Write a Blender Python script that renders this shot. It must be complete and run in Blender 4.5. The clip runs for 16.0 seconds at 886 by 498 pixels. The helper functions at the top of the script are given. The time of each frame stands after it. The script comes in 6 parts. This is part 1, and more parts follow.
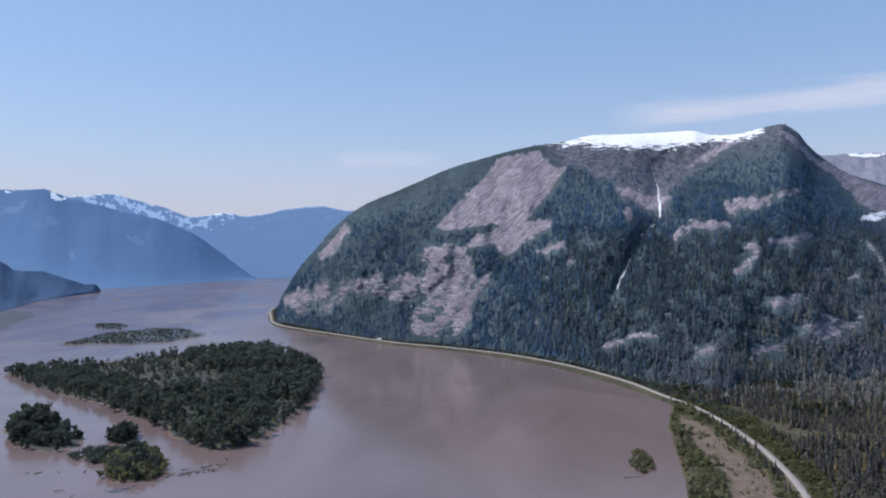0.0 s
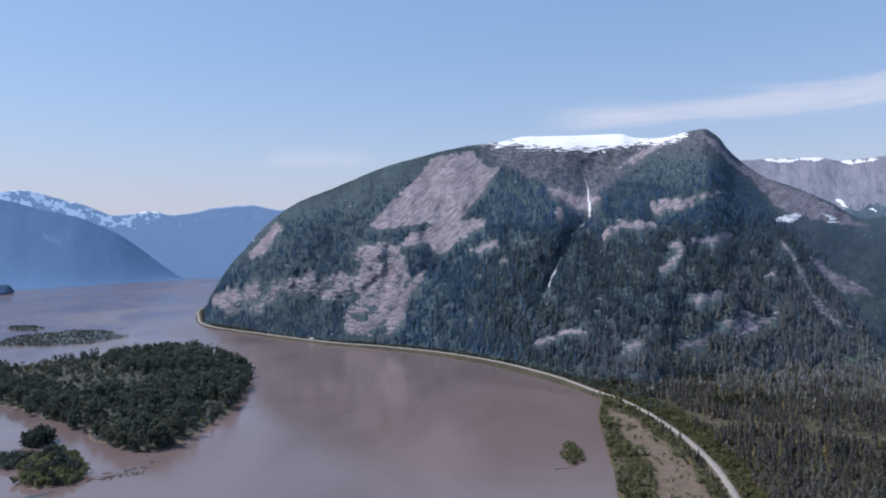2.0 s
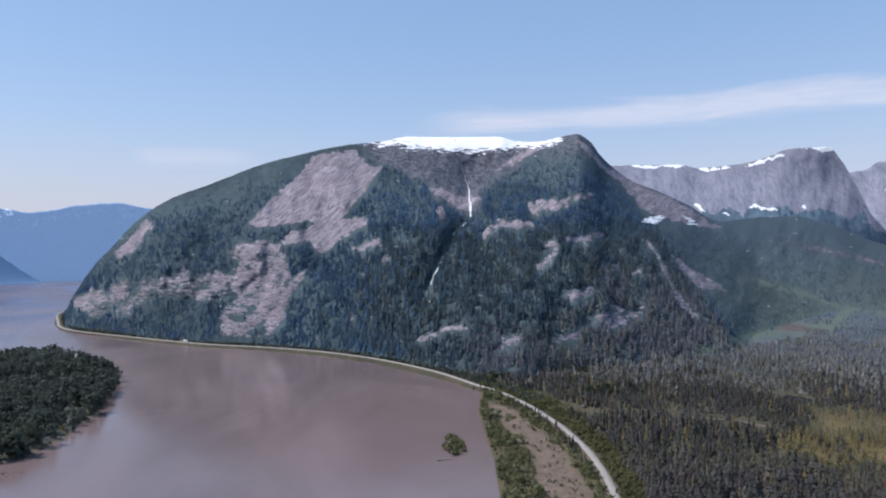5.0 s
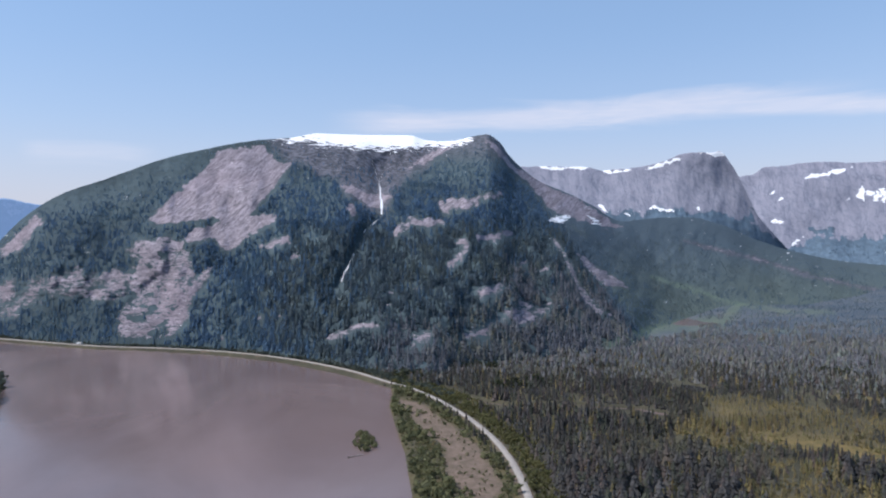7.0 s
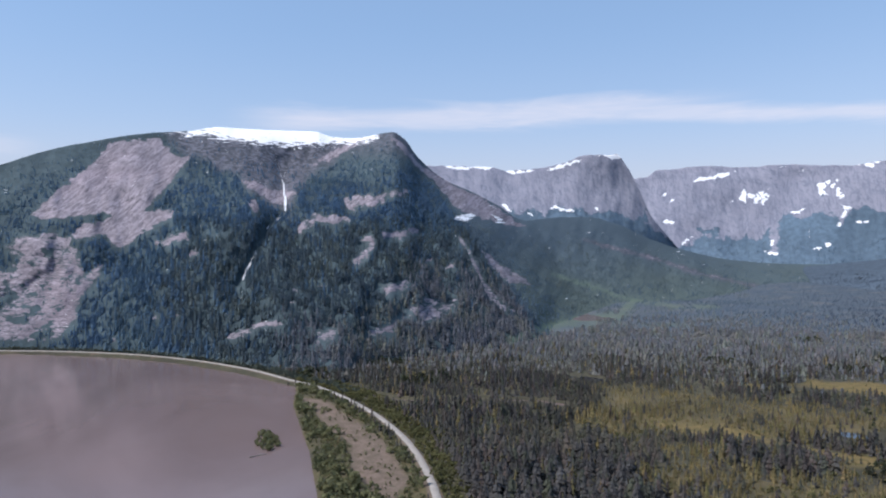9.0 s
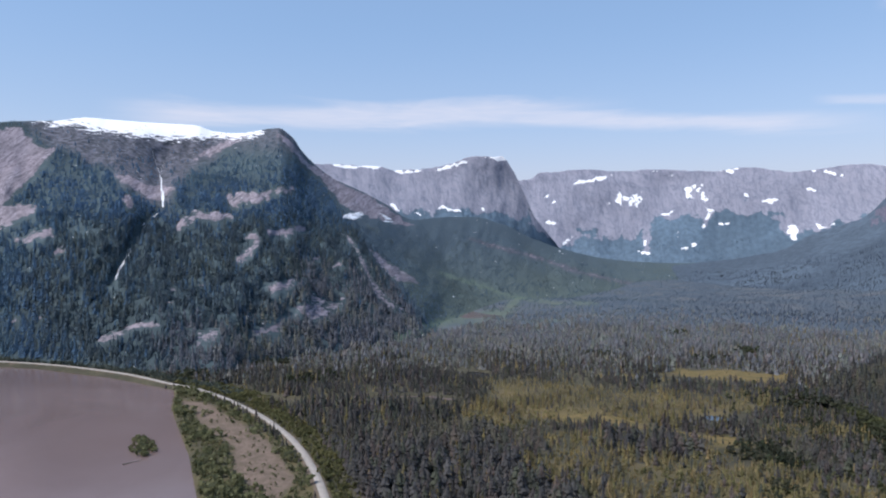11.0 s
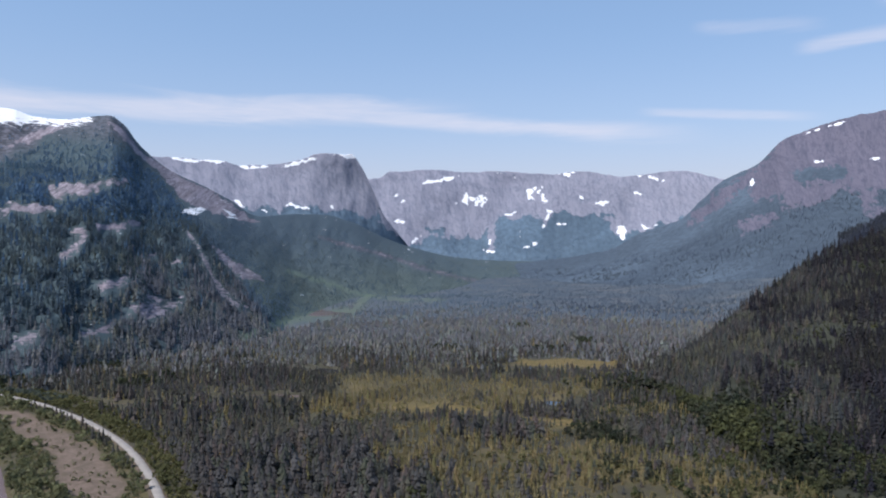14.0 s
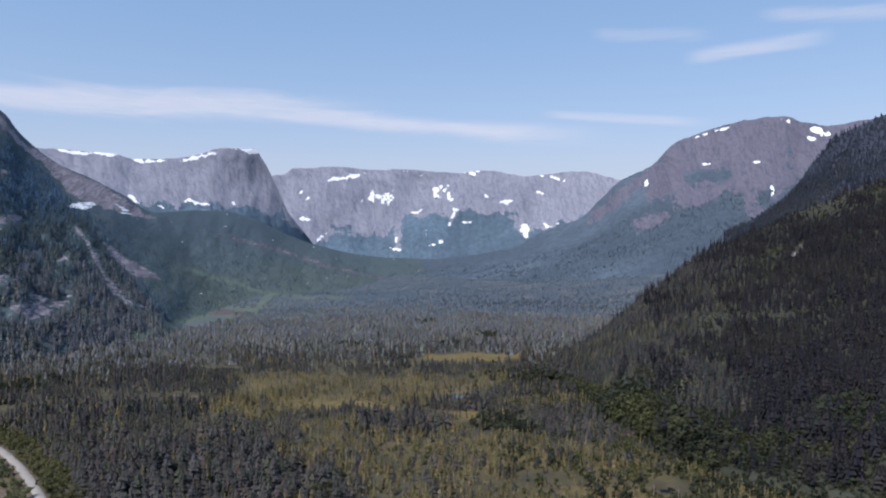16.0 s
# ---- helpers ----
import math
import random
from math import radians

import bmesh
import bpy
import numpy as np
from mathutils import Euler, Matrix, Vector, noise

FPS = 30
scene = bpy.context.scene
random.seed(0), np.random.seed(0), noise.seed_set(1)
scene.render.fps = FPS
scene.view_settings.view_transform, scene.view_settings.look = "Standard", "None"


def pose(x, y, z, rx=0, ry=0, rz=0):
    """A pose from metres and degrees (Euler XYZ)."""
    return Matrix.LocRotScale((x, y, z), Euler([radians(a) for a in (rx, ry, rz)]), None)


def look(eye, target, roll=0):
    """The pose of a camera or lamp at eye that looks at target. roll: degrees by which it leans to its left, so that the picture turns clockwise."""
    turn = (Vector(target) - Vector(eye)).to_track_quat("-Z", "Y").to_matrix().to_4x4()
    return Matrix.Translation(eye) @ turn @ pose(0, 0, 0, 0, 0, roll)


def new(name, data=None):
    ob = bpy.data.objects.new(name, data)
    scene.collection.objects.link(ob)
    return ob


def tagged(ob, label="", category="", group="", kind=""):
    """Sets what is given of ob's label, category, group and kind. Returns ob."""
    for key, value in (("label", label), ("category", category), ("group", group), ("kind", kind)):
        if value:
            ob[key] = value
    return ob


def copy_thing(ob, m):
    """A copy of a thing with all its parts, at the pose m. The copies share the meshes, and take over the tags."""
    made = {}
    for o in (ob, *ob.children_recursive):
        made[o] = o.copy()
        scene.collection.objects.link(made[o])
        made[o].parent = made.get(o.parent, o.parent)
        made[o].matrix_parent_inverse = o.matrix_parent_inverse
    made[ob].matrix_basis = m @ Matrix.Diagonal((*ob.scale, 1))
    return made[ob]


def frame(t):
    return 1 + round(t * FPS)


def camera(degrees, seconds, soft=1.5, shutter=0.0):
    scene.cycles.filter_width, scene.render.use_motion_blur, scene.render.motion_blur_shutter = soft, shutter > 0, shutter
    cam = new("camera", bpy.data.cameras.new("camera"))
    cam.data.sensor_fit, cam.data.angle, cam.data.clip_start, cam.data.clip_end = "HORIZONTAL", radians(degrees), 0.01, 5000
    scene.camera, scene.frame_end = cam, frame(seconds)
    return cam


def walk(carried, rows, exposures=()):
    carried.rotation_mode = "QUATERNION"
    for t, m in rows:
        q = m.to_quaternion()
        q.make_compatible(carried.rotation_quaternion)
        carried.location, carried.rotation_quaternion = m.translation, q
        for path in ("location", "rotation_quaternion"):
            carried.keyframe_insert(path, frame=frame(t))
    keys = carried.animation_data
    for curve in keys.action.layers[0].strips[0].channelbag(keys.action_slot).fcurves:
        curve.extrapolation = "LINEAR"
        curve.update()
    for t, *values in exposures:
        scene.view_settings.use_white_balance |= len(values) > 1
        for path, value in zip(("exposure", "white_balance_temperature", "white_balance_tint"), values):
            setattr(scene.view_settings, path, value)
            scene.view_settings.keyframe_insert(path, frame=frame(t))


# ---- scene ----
cam = camera(63.96, 16.0, 2.05)
PATH = [
    (0.0, pose(0.00, 0.00, 165.00, 90.28, 0.39, 2.76)),
    (0.5, pose(-0.21, 0.12, 163.99, 90.29, 0.37, 1.71)),
    (1.0, pose(-0.40, 0.24, 162.98, 90.29, 0.34, 0.39)),
    (1.5, pose(-0.58, 0.36, 161.98, 90.30, 0.31, -0.89)),
    (2.0, pose(-0.74, 0.49, 160.98, 90.32, 0.28, -2.61)),
    (2.5, pose(-0.88, 0.62, 159.98, 90.34, 0.26, -4.07)),
    (3.0, pose(-1.01, 0.75, 158.99, 90.38, 0.23, -5.48)),
    (5.5, pose(-1.44, 1.46, 154.07, 90.41, 0.22, -13.89)),
    (6.0, pose(-1.47, 1.61, 153.09, 90.40, 0.20, -15.71)),
    (6.5, pose(-1.50, 1.77, 152.12, 90.40, 0.20, -17.56)),
    (7.0, pose(-1.51, 1.93, 151.15, 90.39, 0.20, -19.28)),
    (7.5, pose(-1.50, 2.09, 150.18, 90.37, 0.20, -21.22)),
    (8.0, pose(-1.48, 2.25, 149.22, 90.35, 0.19, -23.11)),
    (8.5, pose(-1.44, 2.42, 148.26, 90.34, 0.19, -24.86)),
    (9.0, pose(-1.38, 2.59, 147.30, 90.32, 0.18, -26.87)),
    (11.5, pose(-0.89, 3.49, 142.57, 90.31, 0.18, -38.10)),
    (12.0, pose(-0.74, 3.68, 141.63, 90.29, 0.17, -40.25)),
    (12.5, pose(-0.58, 3.87, 140.69, 90.28, 0.16, -42.34)),
    (13.0, pose(-0.41, 4.06, 139.76, 90.27, 0.16, -44.13)),
    (13.5, pose(-0.21, 4.26, 138.83, 90.26, 0.16, -46.01)),
    (14.0, pose(-0.01, 4.46, 137.91, 90.25, 0.16, -48.00)),
    (14.5, pose(0.21, 4.67, 136.98, 90.22, 0.17, -49.72)),
    (15.0, pose(0.45, 4.88, 136.06, 90.19, 0.18, -51.61)),
    (15.5, pose(0.70, 5.09, 135.15, 90.15, 0.19, -53.50)),
    (16.0, pose(0.97, 5.30, 134.23, 90.11, 0.20, -55.55)),
]
walk(cam, PATH, [(0.0,-0.06,6230,13),(4.0,0.02,6330,13),(7.0,0.1,6380,13),(12.5,0.08,6380,13),(16.0,0.02,6380,13)])
SPAN = 165.0          # metres of the first eye above the river


# ---- light ----
SUN_BEARING, SUN_HEIGHT = -82.0, 53.0
sun = new("sun", bpy.data.lights.new("sun", "SUN"))
sun.data.energy, sun.data.angle, sun.data.color = 4.0, radians(0.5), (1.0, 0.95, 0.88)
_b, _h = radians(SUN_BEARING), radians(SUN_HEIGHT)
sun_way = Vector((math.sin(_b) * math.cos(_h), math.cos(_b) * math.cos(_h), math.sin(_h)))
sun.matrix_world = look(sun_way * 3000, (0, 0, 0))


class Nodes:
    """A node tree with short calls."""

    def __init__(self, tree):
        self.tree = tree
        tree.nodes.clear()

    def add(self, kind, props=None, **ins):
        n = self.tree.nodes.new(kind)
        for k, v in (props or {}).items():
            setattr(n, k, v)
        for k, v in ins.items():
            self.put(n.inputs[int(k[1:])] if k[0] == "i" and k[1:].isdigit() else n.inputs[k.replace("_", " ")], v)
        return n

    def put(self, socket, v):
        if isinstance(v, bpy.types.NodeSocket):
            self.tree.links.new(v, socket)
        elif isinstance(v, (tuple, list)) and socket.type == "RGBA" and len(v) == 3:
            socket.default_value = (*v, 1)
        else:
            socket.default_value = v

    def math(self, op, a, b=0.0, c=0.0, clamp=False):
        n = self.add("ShaderNodeMath", {"operation": op, "use_clamp": clamp}, i0=a, i1=b, i2=c)
        return n.outputs[0]

    def ramp(self, v, lo, hi, a=0.0, b=1.0, smooth=True):
        n = self.add("ShaderNodeMapRange", {"interpolation_type": "SMOOTHSTEP" if smooth else "LINEAR"}, i0=v, i1=lo, i2=hi, i3=a, i4=b)
        return n.outputs[0]

    def mix(self, f, a, b, how="MIX"):
        n = self.add("ShaderNodeMix", {"data_type": "RGBA", "blend_type": how}, i0=f, i6=a, i7=b)
        return n.outputs[2]

    def noise(self, vec, scale, detail=3.0, rough=0.55, distort=0.0):
        n = self.add("ShaderNodeTexNoise", None, Vector=vec, Scale=scale, Detail=detail, Roughness=rough, Distortion=distort)
        return n.outputs["Fac"]

    def cracks(self, u, v, width=0.025, detail=3.0, rough=0.6, bend=0.6):
        """Thin wandering lines, 1 on the line, that run along v."""
        vec = self.add("ShaderNodeCombineXYZ", None, i0=u, i1=v).outputs[0]
        off = self.math("ABSOLUTE", self.math("SUBTRACT", self.noise(vec, 1.0, detail, rough, bend), 0.5))
        return self.ramp(off, 0.0, width, 1.0, 0.0)

    def stretch(self, vec, scale, turn=(0, 0, 0)):
        n = self.add("ShaderNodeMapping", None, Vector=vec, Scale=scale, Rotation=tuple(radians(a) for a in turn))
        return n.outputs[0]


def sky():
    world = bpy.data.worlds.new("sky")
    scene.world = world
    world.use_nodes = True
    n = Nodes(world.node_tree)
    tex = n.add("ShaderNodeTexSky", {"sky_type": "NISHITA", "sun_disc": False, "sun_elevation": radians(SUN_HEIGHT),
                                     "sun_rotation": radians(SUN_BEARING), "altitude": 100.0, "air_density": 1.0, "dust_density": 0.25, "ozone_density": 1.7})
    way = n.add("ShaderNodeTexCoord").outputs["Generated"]
    sep = n.add("ShaderNodeSeparateXYZ", None, i0=way).outputs
    bearing = n.math("MULTIPLY", n.math("ARCTAN2", sep[0], sep[1]), 180 / math.pi)
    height = n.math("MULTIPLY", n.math("ARCSINE", sep[2]), 180 / math.pi)
    flat = n.add("ShaderNodeCombineXYZ", None, i0=n.math("MULTIPLY", bearing, 0.05), i1=n.math("MULTIPLY", height, 0.42)).outputs[0]
    soft = n.noise(flat, 1.6, 5.0, 0.6, 0.85)
    fine = n.noise(flat, 5.0, 4.0, 0.6, 0.4)

    def streak(b0, b1, h0, h1, thick, strength):
        """A thin high cloud from one bearing to another."""
        along = n.ramp(bearing, b0, b1, 0.0, 1.0, False)
        middle = n.math("MULTIPLY_ADD", along, h1 - h0, h0)
        off = n.math("ABSOLUTE", n.math("DIVIDE", n.math("SUBTRACT", height, middle), thick))
        band = n.ramp(n.math("ADD", off, n.math("MULTIPLY_ADD", soft, -1.6, 0.8)), 0.15, 1.15, 1.0, 0.0)
        ends = n.math("MULTIPLY", n.ramp(along, 0.0, 0.18), n.ramp(along, 0.7, 1.0, 1.0, 0.0))
        return n.math("MULTIPLY", n.math("MULTIPLY", band, ends), n.math("MULTIPLY_ADD", fine, strength, strength * 0.4))

    cloud = n.math("MAXIMUM", streak(9, 52, 10.4, 11.4, 1.3, 0.5), streak(34, 70, 11.4, 8.8, 0.85, 0.48))
    for wisp in (streak(-12, -2, 7.2, 7.6, 0.9, 0.2), streak(63, 77, 10.8, 9.5, 0.4, 0.3), streak(74, 85, 14.3, 14.9, 0.6, 0.36), streak(79, 94, 16.8, 15.2, 0.6, 0.3), streak(67, 77, 16.6, 15.8, 0.6, 0.18)):
        cloud = n.math("MAXIMUM", cloud, wisp)
    haze = n.ramp(height, -2.0, 19.0, 1.0, 0.0)
    clear = n.mix(0.5, tex.outputs[0], (2.0, 3.2, 5.0))
    base = n.mix(n.math("MULTIPLY_ADD", n.ramp(height, 1.0, 11.0, 1.0, 0.0), 0.4, n.math("MULTIPLY", haze, 0.5)), clear, (3.85, 3.78, 4.3))
    col = n.mix(n.math("MINIMUM", cloud, 1.0), base, (5.6, 5.4, 5.8))
    bg = n.add("ShaderNodeBackground", None, Color=col, Strength=0.15)
    out = n.add("ShaderNodeOutputWorld", None, Surface=bg.outputs[0])


sky()


# ---- materials ----
def material(name):
    m = bpy.data.materials.new(name)
    m.use_nodes = True
    return m, Nodes(m.node_tree)


def finish(n, colour, rough=0.9, normal=None, spec=0.2, extra=None):
    ins = {"Base_Color": colour, "Roughness": rough, "Specular_IOR_Level": spec}
    if normal is not None:
        ins["Normal"] = normal
    b = n.add("ShaderNodeBsdfPrincipled", None, **ins)
    n.add("ShaderNodeOutputMaterial", None, Surface=b.outputs[0])
    return b


def bump(n, height, strength, distance):
    return n.add("ShaderNodeBump", None, Strength=strength, Distance=distance, Height=height).outputs[0]


def place_of(n):
    return n.add("ShaderNodeNewGeometry").outputs["Position"]


def attr(n, name):
    return n.add("ShaderNodeAttribute", {"attribute_name": name}).outputs["Fac"]


def mountain_material(name, green, brown, rock, rock_dark, streak_turn=(0, 0, 0), grain=1.0, blue=(0, 0, 0), far=0.0, glow=0.0, bedded=False):
    """Forested slope with bare rock and snow where the attributes say so."""
    m, n = material(name)
    p = place_of(n)
    edge = n.math("ADD", n.math("MULTIPLY", n.noise(n.stretch(p, (1.0, 1.0, 2.2)), 0.018 * grain, 6.0, 0.72), 0.6), n.math("MULTIPLY", n.noise(p, 0.11 * grain, 4.0, 0.7), 0.4))
    small = n.noise(p, 0.09 * grain, 4.0, 0.65)
    broad = n.noise(p, 0.004 * grain, 4.0)
    ground = n.mix(n.ramp(broad, 0.35, 0.65), green, tuple(c * 1.5 for c in green))
    ground = n.mix(attr(n, "alpine"), ground, n.mix(n.ramp(small, 0.35, 0.65), brown, tuple(c * 0.5 for c in brown)))
    ground = n.mix(n.ramp(small, 0.3, 0.7, 0.0, 0.5), ground, tuple(c * 0.45 for c in green))
    # valley-side ground turns bluer uphill, with distance haze in its colour
    ground = n.mix(n.math("MULTIPLY", attr(n, "hazy_meadow"), 0.75), ground, n.mix(n.ramp(n.math("MULTIPLY_ADD", broad, 3.0, attr(n, "rise")), -4.5, 3.0), (0.102, 0.128, 0.1), (0.086, 0.116, 0.145)))
    ground = n.mix(n.math("MULTIPLY", attr(n, "glade"), 0.6), ground, (0.145, 0.19, 0.14))
    turned = n.stretch(p, (1.0, 1.0, 1.0), streak_turn)
    long = n.stretch(turned, (1.0, 1.0, 0.14))
    crack = n.noise(n.stretch(turned, (1.0, 1.0, 0.1)), 0.16 * grain, 4.0, 0.7, 0.4)
    s1 = n.noise(long, 0.05 * grain, 6.0, 0.7)
    s2 = n.noise(n.stretch(p, (0.2, 0.2, 1.6)), 0.08 * grain, 5.0, 0.7)
    r = n.mix(n.ramp(s1, 0.36, 0.62), rock_dark, rock)
    r = n.mix(n.ramp(s2, 0.52, 0.66, 0.0, 0.35), r, rock_dark)
    r = n.mix(n.ramp(attr(n, "grain"), 0.5, 0.85, 0.0, 0.8), r, tuple(c * 0.8 for c in rock_dark))
    r = n.mix(n.ramp(attr(n, "grain"), 0.15, 0.45, 0.5, 0.0), r, tuple(min(0.6, c * 1.3) for c in rock))
    r = n.mix(n.ramp(broad, 0.4, 0.7, 0.0, 0.4), r, (rock[0] * 1.05, rock[1] * 0.9, rock[2] * 0.84))
    r = n.mix(n.ramp(crack, 0.53, 0.6, 0.0, 0.85 if grain == 1.0 else 0.3), r, tuple(c * 0.7 for c in rock_dark))
    r = n.mix(n.ramp(crack, 0.38, 0.46, 0.5 if grain == 1.0 else 0.2, 0.0), r, tuple(min(0.6, c * 1.35) for c in rock))
    cover = n.math("ADD", attr(n, "rock"), n.math("MULTIPLY_ADD", edge, 2.2, -1.1))
    if bedded == "wall":
        # steep walls with crossing joints and pale sheets
        b, e = attr(n, "across"), attr(n, "rise")
        craggy = n.add("ShaderNodeCombineXYZ", None, i0=n.math("MULTIPLY_ADD", e, 0.5, n.math("MULTIPLY", b, 2.3)), i1=n.math("MULTIPLY_ADD", b, -0.2, n.math("MULTIPLY", e, 1.0))).outputs[0]
        joints = n.noise(craggy, 1.0, 9.0, 0.72, 1.6)
        cross = n.add("ShaderNodeCombineXYZ", None, i0=n.math("MULTIPLY_ADD", e, 2.6, n.math("MULTIPLY", b, 0.9)), i1=n.math("MULTIPLY", b, 1.3)).outputs[0]
        beds = n.noise(cross, 1.0, 6.0, 0.65, 0.9)
        lines = n.math("MAXIMUM", n.cracks(n.math("MULTIPLY_ADD", e, 0.35, n.math("MULTIPLY", b, 1.9)), n.math("MULTIPLY", e, 0.4), 0.03),
                       n.math("MULTIPLY", n.cracks(n.math("MULTIPLY_ADD", b, 0.7, n.math("MULTIPLY", e, 1.6)), n.math("MULTIPLY", b, 0.5), 0.03), 0.7))
        sheet = n.noise(craggy, 0.3, 3.0, 0.6, 0.8)
        r = n.mix(n.ramp(sheet, 0.3, 0.7), tuple(c * 0.88 for c in rock), tuple(c * 1.06 for c in rock))
        r = n.mix(n.ramp(joints, 0.5, 0.62, 0.0, 0.55), r, rock_dark)
        r = n.mix(n.ramp(beds, 0.54, 0.66, 0.0, 0.4), r, rock_dark)
        r = n.mix(n.ramp(joints, 0.45, 0.33, 0.0, 0.5), r, tuple(min(0.6, c * 1.25) for c in rock))
        r = n.mix(n.math("MULTIPLY", lines, 0.5), r, tuple(c * 0.85 for c in rock_dark))
        cover = n.math("ADD", cover, n.math("MULTIPLY_ADD", joints, -1.6, 0.8))
        s1 = joints
    elif bedded:
        # slabs split along leaning joints above, and by level ledges below
        across, along, rise = attr(n, "across"), attr(n, "along"), attr(n, "rise")
        lean = n.add("ShaderNodeCombineXYZ", None, i0=n.math("MULTIPLY", across, 6.0), i1=n.math("MULTIPLY", along, 1.7)).outputs[0]
        level = n.add("ShaderNodeCombineXYZ", None, i0=n.math("MULTIPLY", rise, 7.0), i1=n.math("MULTIPLY", n.math("SUBTRACT", along, across), 1.5)).outputs[0]
        low = n.ramp(rise, -0.6, 2.0, 1.0, 0.0)
        joints = n.mix(low, n.noise(lean, 1.0, 8.0, 0.74, 0.6), n.noise(level, 1.0, 8.0, 0.74, 0.9))
        sheet = n.noise(n.stretch(lean, (0.3, 0.5, 1.0)), 1.0, 3.0, 0.6, 0.3)
        r = n.mix(n.ramp(sheet, 0.35, 0.65), tuple(c * 0.8 for c in rock), tuple(c * 1.12 for c in rock))
        r = n.mix(n.ramp(joints, 0.5, 0.6, 0.0, 0.8), r, rock_dark)
        r = n.mix(n.ramp(joints, 0.46, 0.36, 0.0, 0.55), r, tuple(min(0.6, c * 1.35) for c in rock))
        r = n.mix(n.ramp(broad, 0.4, 0.7, 0.0, 0.4), r, (rock[0] * 1.02, rock[1] * 0.93, rock[2] * 0.94))
        r = n.mix(n.ramp(attr(n, "grain"), 0.45, 0.8, 0.0, 0.25), r, rock_dark)
        down = n.cracks(n.math("MULTIPLY", across, 2.3), n.math("MULTIPLY", along, 0.45), 0.03, 4.0)
        flat = n.cracks(n.math("MULTIPLY", rise, 2.8), n.math("MULTIPLY", n.math("SUBTRACT", along, across), 0.7), 0.035, 4.0)
        lines = n.math("MAXIMUM", n.math("MULTIPLY", down, n.math("MULTIPLY_ADD", low, -0.5, 1.0)), n.math("MULTIPLY", flat, n.math("MULTIPLY_ADD", low, 0.7, 0.3)))
        r = n.mix(n.math("MULTIPLY", lines, 0.75), r, tuple(c * 0.7 for c in rock_dark))
        cover = n.math("ADD", cover, n.math("MULTIPLY", n.math("MULTIPLY_ADD", joints, -3.0, 1.3), n.math("MULTIPLY_ADD", low, 0.6, 0.2)))
        s1 = joints
    rf = n.ramp(cover, 0.4, 0.6)
    col = n.mix(rf, ground, r)
    ragged = n.math("MULTIPLY_ADD", edge, 1.4, -0.7)
    if bedded is True:
        drift = n.add("ShaderNodeCombineXYZ", None, i0=n.math("MULTIPLY", along, 2.0), i1=n.math("MULTIPLY", rise, 8.0)).outputs[0]
        ragged = n.math("MULTIPLY_ADD", n.noise(drift, 1.0, 5.0, 0.65, 0.4), 2.6, -1.3)
    sf = n.ramp(n.math("ADD", attr(n, "snow"), ragged), 0.45, 0.55)
    # distance haze is mixed into the surface colour
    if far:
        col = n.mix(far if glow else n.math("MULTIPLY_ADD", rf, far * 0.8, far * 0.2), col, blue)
    col = n.mix(sf, col, (0.86, 0.87, 0.9))
    hgt = n.math("ADD", n.math("MULTIPLY", s1, 0.7), n.math("ADD", n.math("MULTIPLY", s2, 0.4), n.math("MULTIPLY", crack, 0.5)))
    hgt = n.math("MULTIPLY", hgt, n.math("SUBTRACT", 1.0, sf))
    b = finish(n, col, 0.9, bump(n, hgt, 0.25 if bedded else 0.5, 2.5 / grain), 0.1)
    # the farthest ranges also give off the haze colour
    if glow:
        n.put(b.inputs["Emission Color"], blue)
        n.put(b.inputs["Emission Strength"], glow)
    return m


M_MAIN = mountain_material("forested_granite", (0.055, 0.078, 0.088), (0.165, 0.164, 0.2), (0.283, 0.252, 0.285), (0.116, 0.105, 0.122), (0, -48, 0), bedded=True)
# valley walls: distance haze tints their forest and rock colours blue
M_VALLEY = mountain_material("hazy_valley_granite", (0.095, 0.14, 0.185), (0.08, 0.09, 0.09), (0.33, 0.31, 0.345), (0.13, 0.135, 0.165), (0, 0, 0), 0.5, (0.17, 0.22, 0.33), 0.33, bedded="wall")
# domed mountain: shade and some haze are put into these darker colours
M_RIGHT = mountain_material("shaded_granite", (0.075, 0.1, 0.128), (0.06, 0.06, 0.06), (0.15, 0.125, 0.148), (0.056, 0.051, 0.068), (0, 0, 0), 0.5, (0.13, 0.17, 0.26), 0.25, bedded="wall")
# the ridge's shade is put into this dark ground colour
M_RIDGE = mountain_material("shaded_ridge_floor", (0.045, 0.053, 0.074), (0.06, 0.06, 0.06), (0.15, 0.125, 0.148), (0.056, 0.051, 0.068), (0, 0, 0), 0.5)
# the blue of these far slopes is haze, painted in; the ranges emit it
M_FAR = mountain_material("distant_hazy_slope", (0.05, 0.085, 0.14), (0.08, 0.12, 0.18), (0.22, 0.25, 0.33), (0.1, 0.15, 0.22), (0, 0, 0), 0.5, (0.11, 0.198, 0.35), 0.72, 0.27)
M_FARTHER = mountain_material("distant_hazy_range", (0.08, 0.12, 0.18), (0.12, 0.16, 0.22), (0.3, 0.33, 0.4), (0.2, 0.25, 0.32), (0, 0, 0), 0.4, (0.19, 0.3, 0.49), 0.6, 0.6)
M_HEADLAND = mountain_material("hazy_headland_forest", (0.045, 0.075, 0.13), (0.07, 0.09, 0.14), (0.2, 0.2, 0.25), (0.1, 0.12, 0.18), (0, 0, 0), 0.6, (0.13, 0.235, 0.44), 0.88)
M_HILL = mountain_material("hill_forest_floor", (0.04, 0.042, 0.032), (0.06, 0.05, 0.03), (0.3, 0.27, 0.27), (0.14, 0.12, 0.12))


